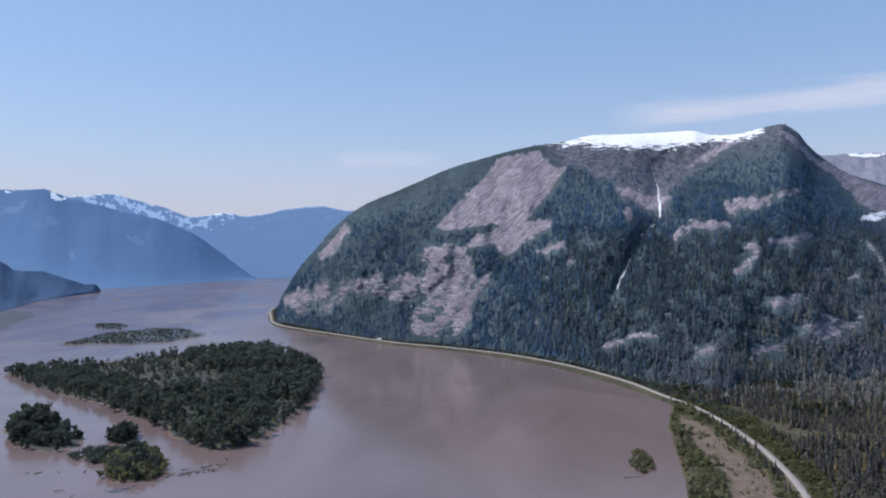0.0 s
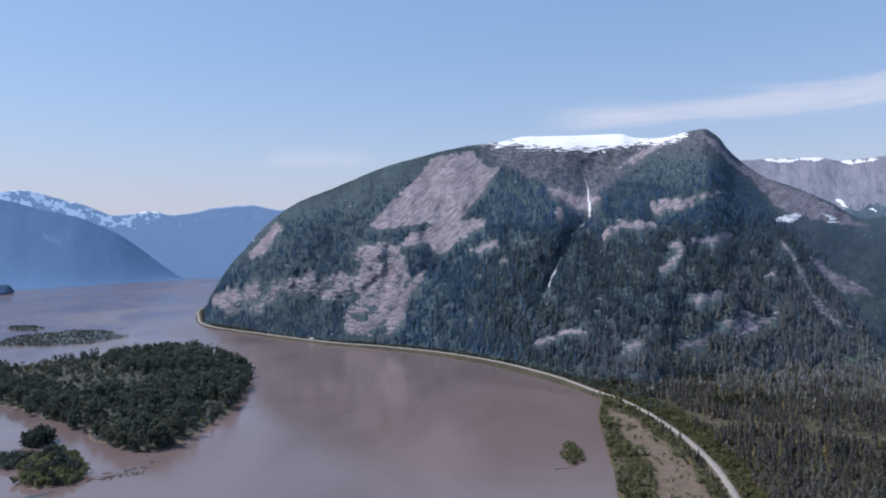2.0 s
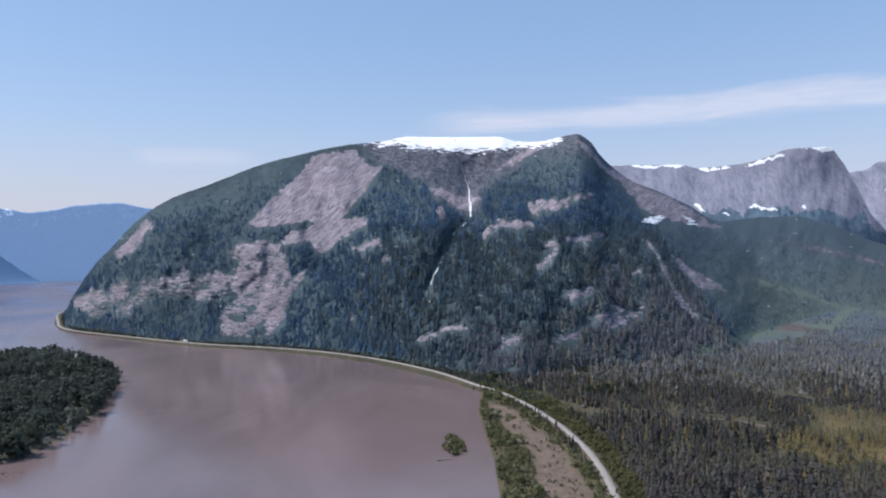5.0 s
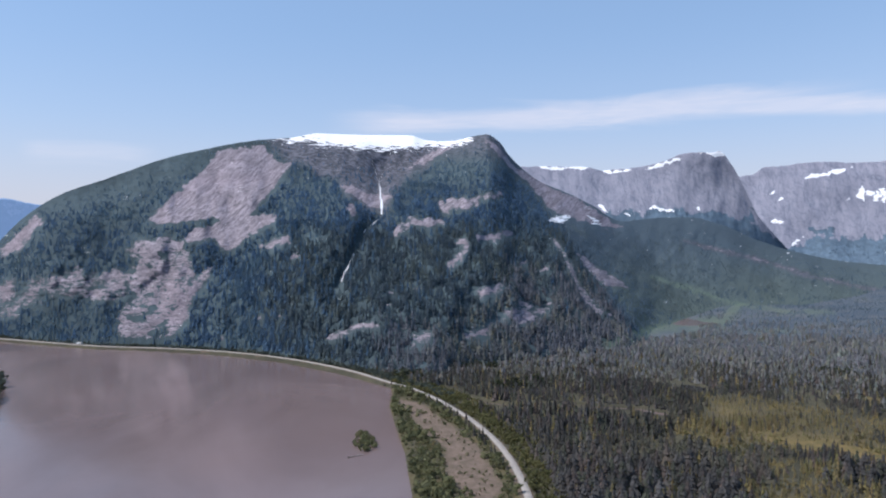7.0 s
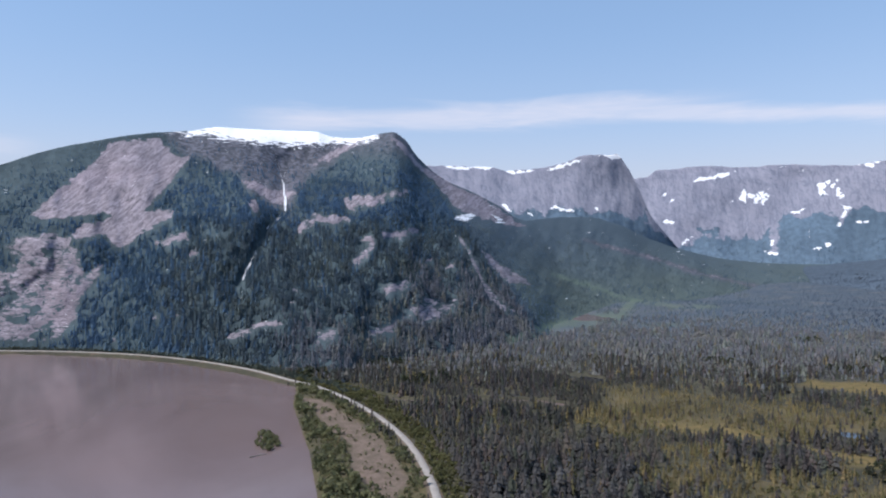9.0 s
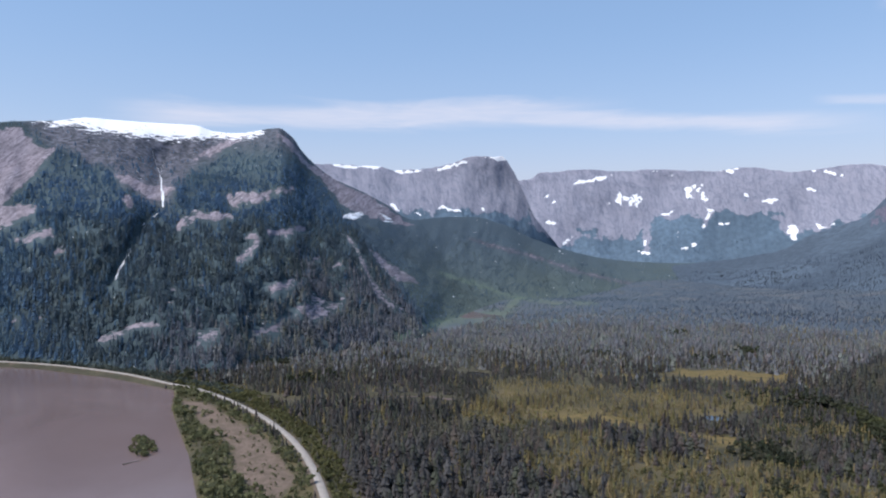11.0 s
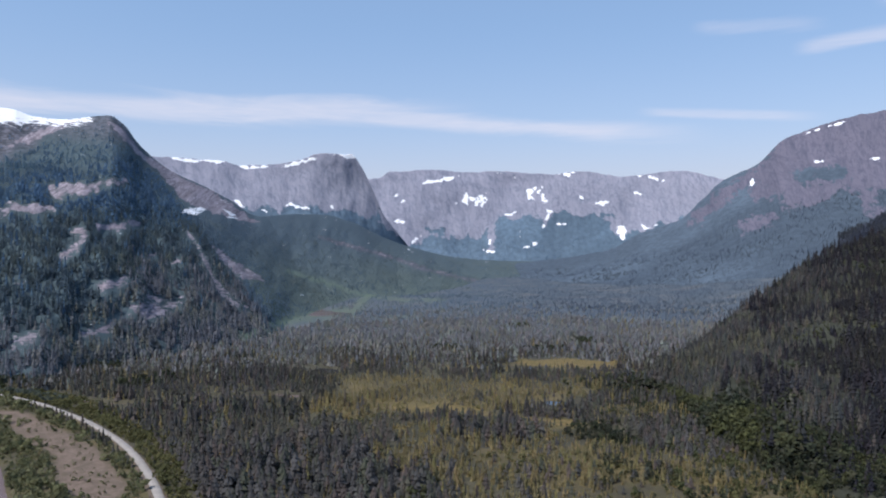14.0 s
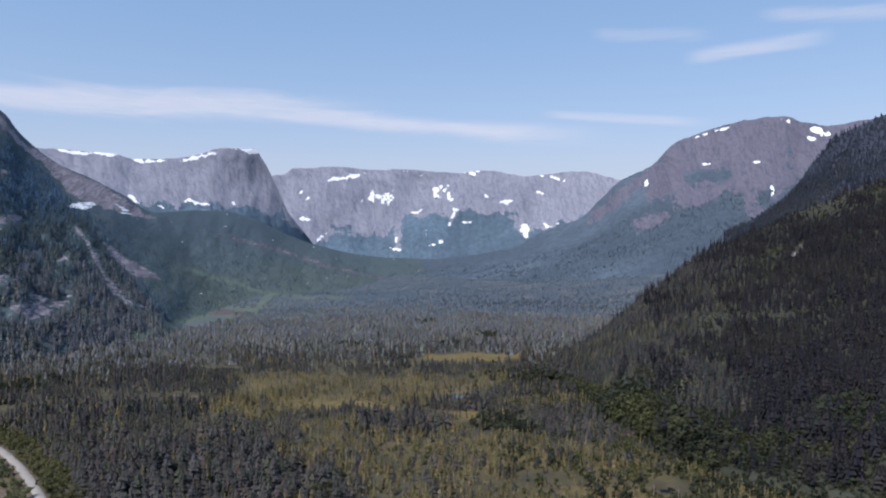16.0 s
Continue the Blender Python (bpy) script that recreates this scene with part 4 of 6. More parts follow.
def peak_paint(b, e, v):
    rock = fade(e - np.interp(b, [24, 33, 38, 40.5, 43, 45.5, 47], [2.6, 2.95, 3.1, 2.7, 1.7, 0.3, -0.6]) - 0.35 * fractal(b * 1.3, e * 0.4, 91, 3), -0.4, 0.4)
    rock = rock * (1 - 0.75 * fade(fractal(b * 1.1, e * 1.3, 93, 4), 0.15, 0.7) * fade(b, 39.5, 41) * (1 - fade(e, 2.6, 4.6)))
    snow = np.maximum(cut_out(CLIFF_SNOW, b, e), cut_out(CLIFF_CAP, b, e, 0.1))
    return {"rock": rock, "snow": snow}


PEAK = [(24, 6.6, 3150), (26.18, 6.7, 3150), (28.35, 6.63, 3150), (30.55, 6.58, 3150), (31.89, 6.25, 3150), (34.13, 6.36, 3130), (35.94, 6.65, 3110), (38.22, 7.29, 3080), (40.5, 7.33, 3060),
        (41.41, 6.29, 3060), (42.31, 4.48, 3065), (43.22, 2.43, 3075), (44.57, 0.75, 3100), (45.5, -0.35, 3150), (46.6, -1.15, 3220), (48.5, -1.6, 3320), (53, -1.9, 3450)]
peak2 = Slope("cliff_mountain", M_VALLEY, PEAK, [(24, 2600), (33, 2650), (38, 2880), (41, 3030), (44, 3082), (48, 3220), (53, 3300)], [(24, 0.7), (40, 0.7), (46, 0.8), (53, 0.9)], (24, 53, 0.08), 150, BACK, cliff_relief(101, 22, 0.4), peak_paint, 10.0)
tagged(peak2.ob, "grey rock wall with a domed summit and snow below", "mountain", kind="structure")


HEAD_ROCK = [(45.76, -0.03), (46.67, 0.87), (47.8, 1.05), (48.93, 0.68), (50.95, 0.94), (51.39, 1.52), (52.28, 2.1), (53.82, 2.35), (54.7, 2.78), (55.99, 1.97), (56.85, 2.31), (57.71, 2.74), (58.55, 2.28), (59.8, 2.7), (60.63, 2.25), (61.24, 1.63), (62.25, 0.76), (63.85, 1.34), (65.02, 1.74)]
HEAD_SNOW = [[(48.67, 3.44), (49.52, 3.89), (49.84, 4.42), (50.24, 3.92), (49.93, 3.25), (49.43, 3.66)], [(50.06, 3.92), (51.45, 4.35), (51.53, 3.9), (51.13, 3.15), (50.6, 3.29)], [(54.62, 4.83), (55.92, 4.84), (56.13, 4.09), (56.47, 3.55), (56.09, 3.38), (55.74, 3.96), (55.49, 4.54), (55.1, 4.37), (55.4, 3.7), (54.92, 3.45), (54.66, 4.03)], [(56.17, 3.03), (56.73, 2.84), (56.47, 2.23), (56.04, 2.1), (56.25, 2.58)]]
GULLY_SNOW = [[(55.56, 1.57), (56.3, 1.88), (56.04, 1.44)], [(54.25, -0.11), (55.12, 0.33), (55.73, 0.55), (55.38, 0.11), (54.69, -0.2)], [(51.3, -0.23), (52.14, -0.37), (51.74, -0.64)], [(43.94, 2.02), (44.4, 2.29), (45.04, 2.06), (44.63, 1.84)], [(45.12, 0.47), (45.67, 0.65), (46.22, 1.01), (45.9, 0.38), (45.4, 0.24)], [(43.18, 4.03), (43.95, 4.16), (44.54, 4.47), (44.18, 4.02)]]
LEDGE_SNOW = [[(46.37, 5.14), (47.59, 5.53), (48.49, 5.66), (49.71, 5.86), (48.49, 5.39), (47.36, 5.17)], [(61.77, 1.54), (62.25, 1.66), (62.53, 1.1), (62.21, 0.46), (61.85, 0.72)], [(63.57, 1.68), (64.05, 1.5), (64.71, 1.7), (64.24, 1.33), (63.73, 1.34)], [(60.14, 3.43), (60.84, 3.75), (61.21, 3.53), (60.63, 3.24)], [(57.12, 5.82), (57.72, 5.93), (58.65, 5.98), (57.93, 5.53)], [(63.15, 5.55), (64.26, 5.42), (65.12, 5.18), (65.35, 4.87), (64.46, 5.25)], [(62.79, 4.42), (63.27, 4.24), (63.58, 4.01), (62.99, 4.12)], [(44.4, 3.57), (44.95, 3.88), (45.32, 3.97), (44.77, 3.57)]]
FLECK_SNOW = [[(51.6, 0.55), (51.85, 0.6), (51.8, 0.25), (51.6, 0.2)], [(51.62, 0.05), (51.8, 0.1), (51.78, -0.15)], [(54.0, 1.1), (54.3, 1.5), (54.15, 0.8)], [(56.77, 1.87), (57.79, 1.9), (57.62, 1.68)], [(53.53, 5.56), (54.1, 5.77), (53.92, 5.51)], [(52.12, 5.9), (52.78, 6.02), (52.6, 5.8)], [(58.81, 4.11), (59.31, 3.79), (58.98, 3.8)], [(52.95, 2.63), (53.83, 2.8), (53.47, 2.49)], [(46.59, 5.32), (46.87, 5.45), (46.77, 5.14)]]


def back_paint(b, e, v):
    low = curve(HEAD_ROCK, b)
    rock = fade(e - low - 0.3 * fractal(b * 1.6, e * 0.8, 111, 4), -0.35, 0.35) * 0.95
    rock = rock * (1 - 0.7 * fade(fractal(b * 0.9, e * 1.6, 113, 4), 0.25, 0.8) * (1 - fade(e - low, 0.6, 2.0)))
    rock = np.maximum(rock, 0.7 * cut_out([[(51.4, 1.8), (52.4, 2.0), (52.1, 0.6), (52.3, -0.4), (51.3, -0.4), (51.6, 0.6)]], b, e, 0.3))
    snow = np.maximum(np.maximum(cut_out(HEAD_SNOW, b, e) * broken(b, e, 0.9), cut_out(GULLY_SNOW, b, e) * broken(b, e, 0.7)), np.maximum(cut_out(LEDGE_SNOW, b, e), cut_out(FLECK_SNOW, b, e, 0.08)))
    return {"rock": rock, "snow": snow}


WALL = [(40, 5.4, 4050), (42.78, 5.54, 4050), (43.69, 6.05, 4050), (47.76, 6.25, 4080), (49.99, 6.02, 4100), (52.19, 6.1, 4100), (54.35, 5.95, 4100), (56.9, 5.75, 4100), (58.56, 5.95, 4100),
        (62.57, 5.5, 4100), (66.36, 5.77, 4080), (68.17, 5.43, 4050), (69.57, 5.03, 4000), (74, 4.6, 3950)]
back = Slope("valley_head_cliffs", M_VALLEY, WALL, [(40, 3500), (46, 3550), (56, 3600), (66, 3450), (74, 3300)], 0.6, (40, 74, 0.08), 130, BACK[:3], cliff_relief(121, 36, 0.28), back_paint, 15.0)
tagged(back.ob, "long grey granite cliffs with snow gullies closing the valley", "mountain", kind="structure")


DOME_ROCK = [(66.56, 1.44), (67.66, 2.59), (68.96, 3.76), (70.04, 4.61), (71.74, 5.74), (73.0, 6.9), (74.24, 8.2), (75.86, 8.78), (77.84, 9.3), (79.76, 9.48), (81.63, 8.93), (83.08, 8.41), (84.84, 7.87), (83.25, 5.53), (82.05, 4.38), (81.01, 3.2), (80.19, 2.32), (79.58, 1.34), (78.66, 1.86), (78.36, 3.46), (77.43, 3.91), (76.64, 3.3), (75.43, 2.7), (73.81, 2.52), (73.4, 3.61), (71.73, 3.22), (70.97, 4.11), (70.12, 3.43), (68.83, 2.48), (67.87, 1.69)]
DOME_WOOD = [[(74.06, 5.05), (75.45, 5.51), (77.04, 5.48), (77.74, 4.78), (76.72, 4.32), (74.63, 4.3)], [(79.28, 3.59), (80.57, 3.88), (80.19, 2.36), (79.13, 2.6)], [(81.44, 6.85), (81.69, 6.75), (81.61, 5.22), (81.39, 5.31)]]
DOME_SPOT = [(70.36, 1.36), (71.21, 1.96), (73.14, 2.15), (72.64, 1.42), (70.7, 0.65)]
DOME_SNOW = [[(71.32, 4.72), (71.65, 4.93), (71.57, 4.36), (71.19, 4.15)], [(75.13, 7.99), (76.26, 8.38), (77.92, 8.73), (77.13, 8.29), (75.86, 8.03)], [(81.0, 8.95), (81.7, 8.69), (81.55, 8.5)], [(82.72, 8.01), (83.08, 8.3), (83.65, 7.86), (84.28, 7.49), (83.61, 7.46)], [(82.46, 7.47), (83.29, 7.33), (83.07, 7.19)], [(75.61, 5.89), (76.25, 5.95), (76.09, 5.75)], [(78.91, 5.86), (79.6, 5.95), (79.45, 5.75)], [(80.27, 4.06), (80.46, 4.05), (80.42, 3.15), (80.27, 3.24)]]


def right_paint(b, e, v):
    rock = cut_out([DOME_ROCK, DOME_SPOT], b, e, 0.35, 0.35)
    rock = np.maximum(rock, fade(e, 6.2, 7.2) * fade(b, 72, 74)) * (1 - 0.85 * cut_out(DOME_WOOD, b, e, 0.3, 0.3))
    rock = rock * (1 - 0.45 * fade(fractal(b * 0.9, e * 1.2, 133, 4), 0.2, 0.8) * (1 - fade(e, 4.5, 6)))
    snow = cut_out(DOME_SNOW, b, e)
    return {"rock": rock, "snow": snow, "alpine": fade(e, 7, 8.5) * 0.5}


RIGHT = [(49, -1.75, 3350), (53, -1.45, 3330), (56.5, -1.1, 3300), (60.76, -0.4, 3300), (63.46, 0.94, 3300), (66.57, 2.04, 3300), (67.88, 3.35, 3330), (69.62, 4.95, 3350), (71.74, 5.88, 3350), (73.83, 7.73, 3350), (75.46, 8.27, 3350),
         (77.45, 8.77, 3330), (79.38, 9.04, 3300), (81.08, 9.07, 3300), (82.36, 8.56, 3300), (84.49, 8.14, 3300), (86.54, 8.42, 3300), (95, 8.6, 3300), (110, 7, 3300)]
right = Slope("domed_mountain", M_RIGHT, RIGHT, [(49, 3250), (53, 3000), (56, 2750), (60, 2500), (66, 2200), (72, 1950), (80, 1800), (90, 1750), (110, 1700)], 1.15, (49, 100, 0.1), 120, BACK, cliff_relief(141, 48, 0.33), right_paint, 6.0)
tagged(right.ob, "domed granite mountain streaked with snow above dark forest", "mountain", kind="structure")


def rough(seed, size, period):
    def relief(b, e, v):
        return size * fractal(b * period, e * period * 0.6, seed, 4) * fade(v, 0, 0.15)
    return relief


RIDGE = [(77, 0.3, 2050), (79.32, 1.59, 2080), (81.57, 3.38, 2100), (83.03, 5.33, 2120), (84.45, 7.02, 2140), (85.83, 7.68, 2150), (87.43, 8.37, 2150), (95, 9.2, 2150), (115, 8, 2150)]
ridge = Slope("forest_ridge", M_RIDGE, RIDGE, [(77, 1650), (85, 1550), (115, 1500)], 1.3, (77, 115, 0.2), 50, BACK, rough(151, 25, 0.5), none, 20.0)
tagged(ridge.ob, "dark shaded forest ridge below the domed mountain", "mountain", kind="structure")

HILL = [(62.0, -12.1, 770), (63.26, -11.7, 790), (65.04, -10.3, 835), (67.24, -8.6, 890), (69.41, -6.7, 940), (71.53, -5.1, 990), (73.62, -3.2, 1040), (75.65, -1.9, 1090), (77.63, -0.9, 1140),
        (81.42, 1.0, 1230), (84.98, 2.6, 1310), (87.27, 3.6, 1350), (100, 6, 1450), (120, 7, 1500)]
hill = Slope("wooded_hill", M_HILL, HILL, [(62.0, 755), (63.26, 745), (66, 650), (69, 540), (73, 470), (78, 430), (84, 415), (90, 410), (120, 420)], 1.5, (62.0, 120, 0.25), 80,
             [(40, 6), (200, 60), (500, 220), (800, 500)], rough(161, 22, 0.3), lambda b, e, v: {"rock": patches([(81.8, -2.0, 0.5, 0.5, 0.8)], b, e)}, 3.0)
tagged(hill.ob, "near hillside under dense conifer forest", "hill", kind="structure")

# far ranges over the water
FARL = [(-60, 5.5, 4650), (-45, 5.0, 4650), (-38, 4.6, 4650), (-34.73, 4.47, 4650), (-32.13, 4.6, 4650), (-30.33, 4.06, 4670), (-27.54, 3.31, 4690), (-25.2, 2.81, 4710), (-23.59, 2.19, 4730), (-21.94, 1.43, 4750), (-20.68, 0.52, 4770), (-19.43, -0.49, 4790), (-18.34, -1.3, 4810), (-17.71, -1.83, 4830), (-17.2, -2.1, 4850)]


def farl_paint(b, e, v):
    return {"rock": 0.9 * patches([(-32.0, 2.3, 1.1, 0.4, 0.25), (-30.2, 0.1, 0.25, 0.5, 0.3), (-26.2, 1.1, 0.8, 0.25, -0.4), (-21.5, 0.6, 0.4, 0.2, -0.5), (-34.0, 3.3, 0.8, 0.3, 0.2)], b, e), "snow": patches([(-31.3, 4.2, 0.5, 0.25, -0.5), (-34.2, 4.4, 0.3, 0.1, 0)], b, e), "alpine": fade(e, 2.5, 4) * 0.6}


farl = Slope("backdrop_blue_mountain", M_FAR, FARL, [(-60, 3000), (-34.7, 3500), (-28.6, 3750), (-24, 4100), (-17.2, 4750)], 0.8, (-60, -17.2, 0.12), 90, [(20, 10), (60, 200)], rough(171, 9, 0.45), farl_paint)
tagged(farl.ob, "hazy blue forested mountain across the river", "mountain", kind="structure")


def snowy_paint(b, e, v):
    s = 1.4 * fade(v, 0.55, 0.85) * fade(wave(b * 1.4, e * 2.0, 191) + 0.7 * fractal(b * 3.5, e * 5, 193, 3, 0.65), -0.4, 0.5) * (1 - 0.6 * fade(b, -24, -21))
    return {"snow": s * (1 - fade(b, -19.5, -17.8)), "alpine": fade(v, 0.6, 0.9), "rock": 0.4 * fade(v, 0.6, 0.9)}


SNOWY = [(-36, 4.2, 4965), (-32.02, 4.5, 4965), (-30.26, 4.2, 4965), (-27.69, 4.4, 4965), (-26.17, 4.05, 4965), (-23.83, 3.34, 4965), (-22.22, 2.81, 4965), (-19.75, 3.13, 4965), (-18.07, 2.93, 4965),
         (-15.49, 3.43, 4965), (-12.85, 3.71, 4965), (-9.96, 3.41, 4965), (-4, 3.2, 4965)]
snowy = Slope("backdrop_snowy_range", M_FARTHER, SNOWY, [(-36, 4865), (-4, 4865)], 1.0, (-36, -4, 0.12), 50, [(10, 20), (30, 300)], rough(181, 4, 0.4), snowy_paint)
tagged(snowy.ob, "distant haze-blue range with snow on its tops", "mountain", kind="structure")

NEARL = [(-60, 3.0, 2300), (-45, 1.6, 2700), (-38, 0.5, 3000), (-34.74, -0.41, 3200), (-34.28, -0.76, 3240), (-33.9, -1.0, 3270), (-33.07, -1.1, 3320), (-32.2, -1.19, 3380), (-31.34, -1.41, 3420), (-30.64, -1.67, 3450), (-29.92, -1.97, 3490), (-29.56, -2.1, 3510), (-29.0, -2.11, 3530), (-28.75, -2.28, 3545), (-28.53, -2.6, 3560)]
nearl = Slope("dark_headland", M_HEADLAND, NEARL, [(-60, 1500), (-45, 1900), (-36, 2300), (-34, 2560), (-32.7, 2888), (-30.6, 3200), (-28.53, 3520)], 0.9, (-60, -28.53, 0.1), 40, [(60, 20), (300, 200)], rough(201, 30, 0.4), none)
tagged(nearl.ob, "dark forested headland, blue with haze, on the far bank", "mountain", kind="structure")


# ---- plants ----
def part(name, me, parent, label=""):
    ob = new(name, me)
    ob.parent = parent
    if label:
        ob["label"] = label
    return ob


def spire(rng, sides, whorls, width, ragged=0.35, cheap=False):
    """A conifer one unit high: a jagged coat of drooping boughs."""
    verts, rings = [], []
    for k in range(whorls):
        f = k / whorls
        big = width * (1 - f) ** 0.85 + 0.012
        z0 = 0.08 + 0.9 * f
        for r, z in ((big, z0), (big * 0.42, z0 + 0.62 * 0.9 / whorls))[:1 if cheap and k == whorls - 1 else 2]:
            ring = []
            for s in range(sides):
                a = 2 * math.pi * (s + 0.5 * (k % 2) + 0.5 * (rng.random() - 0.5)) / sides
                rr = r * (1 + ragged * 2 * (rng.random() - 0.5))
                ring.append(len(verts))
                verts.append((rr * math.cos(a), rr * math.sin(a), z - 0.35 * rr + 0.02 * (rng.random() - 0.5)))
            rings.append(ring)
    tris = []
    for lo, hi in zip(rings[:-1], rings[1:]):
        for s in range(sides):
            t = (s + 1) % sides
            tris += [(lo[s], lo[t], hi[t]), (lo[s], hi[t], hi[s])]
    verts.append((0.01 * (rng.random() - 0.5), 0, 1.0))
    tris += [(rings[-1][s], rings[-1][(s + 1) % sides], len(verts) - 1) for s in range(sides)]
    return np.array(verts), np.array(tris)


def feather(rng, whorls, boughs, width, droop=0.3, bare=0.06, core=0.3):
    """A conifer one unit high: a thin core with separate drooping boughs and gaps between them."""
    vs, ts = [], []
    n = 3
    for s in range(n):
        a = 2 * math.pi * s / n + rng.random()
        vs.append((width * core * math.cos(a), width * core * math.sin(a), bare))
    vs.append((0, 0, 1.0))
    ts += [(s, (s + 1) % n, 3) for s in range(n)]
    for k in range(whorls):
        f = (k + 0.35 * rng.random()) / whorls
        z = bare + (0.97 - bare) * f
        big = width * (1 - f) ** 0.75 + 0.012
        for s in range(boughs if f < 0.75 else max(3, boughs - 1)):
            a = 2 * math.pi * (s + 0.5 * (k % 2) + 0.45 * (rng.random() - 0.5)) / boughs
            r = big * rng.uniform(0.62, 1.25)
            w = math.pi / boughs * rng.uniform(0.65, 1.0)
            low = z - droop * r * rng.uniform(0.5, 1.6)
            i = len(vs)
            vs.append((0.12 * r * math.cos(a), 0.12 * r * math.sin(a), z + 0.75 / whorls))
            vs.append((r * math.cos(a - w), r * math.sin(a - w), max(0.0, low + 0.03 * (rng.random() - 0.5))))
            vs.append((r * math.cos(a + w), r * math.sin(a + w), max(0.0, low + 0.03 * (rng.random() - 0.5))))
            ts.append((i, i + 1, i + 2))
    return np.array(vs), np.array(ts)


def leafy(rng, clumps, leaves, width, low, chunk=0.3):
    """A broadleaf crown one unit high: uneven clumps, each a shell of overlapping leaf sprays."""
    vs, n = [], clumps * leaves
    for k in range(clumps):
        a, h = rng.random() * 6.283, low + (0.93 - low) * ((k + rng.random()) / clumps)
        spread = width * math.sin(math.pi * min(1, max(0.12, (h - low * 0.6) / (1.08 - low * 0.6)))) ** 0.7
        r = spread * math.sqrt(rng.random()) * 0.75
        size = width * (chunk + 0.28 * rng.random())
        c = np.array([r * math.cos(a), r * math.sin(a), max(size * 0.6, min(h, 1 - size * 0.6))])
        out = rng.normal(size=(leaves, 3))
        out[:, 2] = np.abs(out[:, 2]) * 1.1 - 0.35
        out /= np.linalg.norm(out, axis=1)[:, None]
        side = np.cross(out, rng.normal(size=(leaves, 3)))
        side /= np.linalg.norm(side, axis=1)[:, None]
        up = np.cross(out, side)
        mid = c + out * size * rng.uniform(0.7, 1.15, (leaves, 1)) * np.array([1, 1, 0.85])
        big = size * 0.62 * rng.uniform(0.6, 1.3, (leaves, 1))
        tri = np.stack([mid + side * big, mid - side * big * 0.6 + up * big, mid - side * big * 0.6 - up * big], 1)
        vs.append((tri + out[:, None, :] * size * 0.4 * rng.normal(size=(leaves, 3, 1))).reshape(-1, 3))
    v = np.concatenate(vs)
    v[:, 2] = np.maximum(v[:, 2], 0.0)
    return v, np.arange(n * 3).reshape(-1, 3)


def forest(name, kinds, places, heights, mat, label, seed, slim=(0.8, 1.2), kind="stuff", category="trees"):
    """Many plants in one mesh, each turned, sized and leaning in its own way."""
    rng = np.random.default_rng(seed)
    pick = rng.integers(0, len(kinds), len(places))
    vs, ts, tones, n = [], [], [], 0
    for k, (v, t) in enumerate(kinds):
        P, h = places[pick == k], heights[pick == k]
        m = len(P)
        if not m:
            continue
        a, w = rng.random(m) * 6.283, rng.uniform(*slim, m)
        lean = rng.normal(size=(m, 2)) * 0.035
        c, s = np.cos(a)[:, None], np.sin(a)[:, None]
        x = (v[:, 0] * c - v[:, 1] * s) * (h * w)[:, None] + lean[:, :1] * v[:, 2] * h[:, None]
        y = (v[:, 0] * s + v[:, 1] * c) * (h * w)[:, None] + lean[:, 1:] * v[:, 2] * h[:, None]
        z = v[:, 2] * h[:, None]
        q = np.stack([x, y, z], -1) + P[:, None, :]
        vs.append(q.reshape(-1, 3))
        tones.append(np.repeat(rng.random(m), len(v)))
        ts.append((t[None] + (np.arange(m) * len(v))[:, None, None] + n).reshape(-1, 3))
        n += m * len(v)
    me = fast_mesh(name, np.concatenate(vs), np.concatenate(ts), None, mat, {"tone": np.concatenate(tones)}, mat in (M_LEAF, M_SHRUB, M_WILLOW, M_THICKET))
    return tagged(new(name, me), label, category, kind=kind)


shape_rng = np.random.default_rng(7)
SPIRE_MID = [feather(shape_rng, 7, 6, w, 0.35) for w in (0.25, 0.3, 0.22, 0.28)]
SPIRE_FAR = [feather(shape_rng, 4, 4, w, 0.5) for w in (0.16, 0.2, 0.14, 0.18)]
SPIRE_TINY = [feather(shape_rng, 2, 4, w, 0.3) for w in (0.24, 0.3, 0.2, 0.27)]
BUSH = [leafy(shape_rng, 3, 9, w, 0.15, 0.36) for w in (0.5, 0.6, 0.45, 0.7)]
BROAD = [leafy(shape_rng, 11, 11, w, 0.1, 0.16) for w in (0.36, 0.42, 0.32, 0.39)]
BROAD_MID = [leafy(shape_rng, 6, 10, w, 0.1, 0.22) for w in (0.42, 0.5, 0.36)]
BROAD_FAR = [leafy(shape_rng, 4, 9, w, 0.12, 0.3) for w in (0.42, 0.48, 0.38)]
SPIRE_HILL = [feather(shape_rng, 6, 5, w, 0.35) for w in (0.2, 0.25, 0.18, 0.23)]

# mountain forest
rng = np.random.default_rng(11)
bare = main.A["rock"][:, :main.rows]
bare = np.maximum.reduce([np.roll(bare, -k, 1) for k in (0, 2, 4, 6)])
open_ground = (1 - fade(bare, 0.36, 0.56)) * (1 - fade(main.A["snow"][:, :main.rows], 0.1, 0.3)) * (1 - 0.93 * main.A["alpine"][:, :main.rows])
thin = 0.5 + 0.5 * fade(fractal(main.b * 1.1, main.e * 1.4, 301, 4, 0.6), -0.5, 0.2)
clear = 1 - fade(0.34 - np.abs(main.b - line_at(FALL, main.e)), 0.0, 0.12) * fade(main.e, -4.2, -3.4)
clear = clear * (1 - 0.9 * main.A["glade"][:, :main.rows])
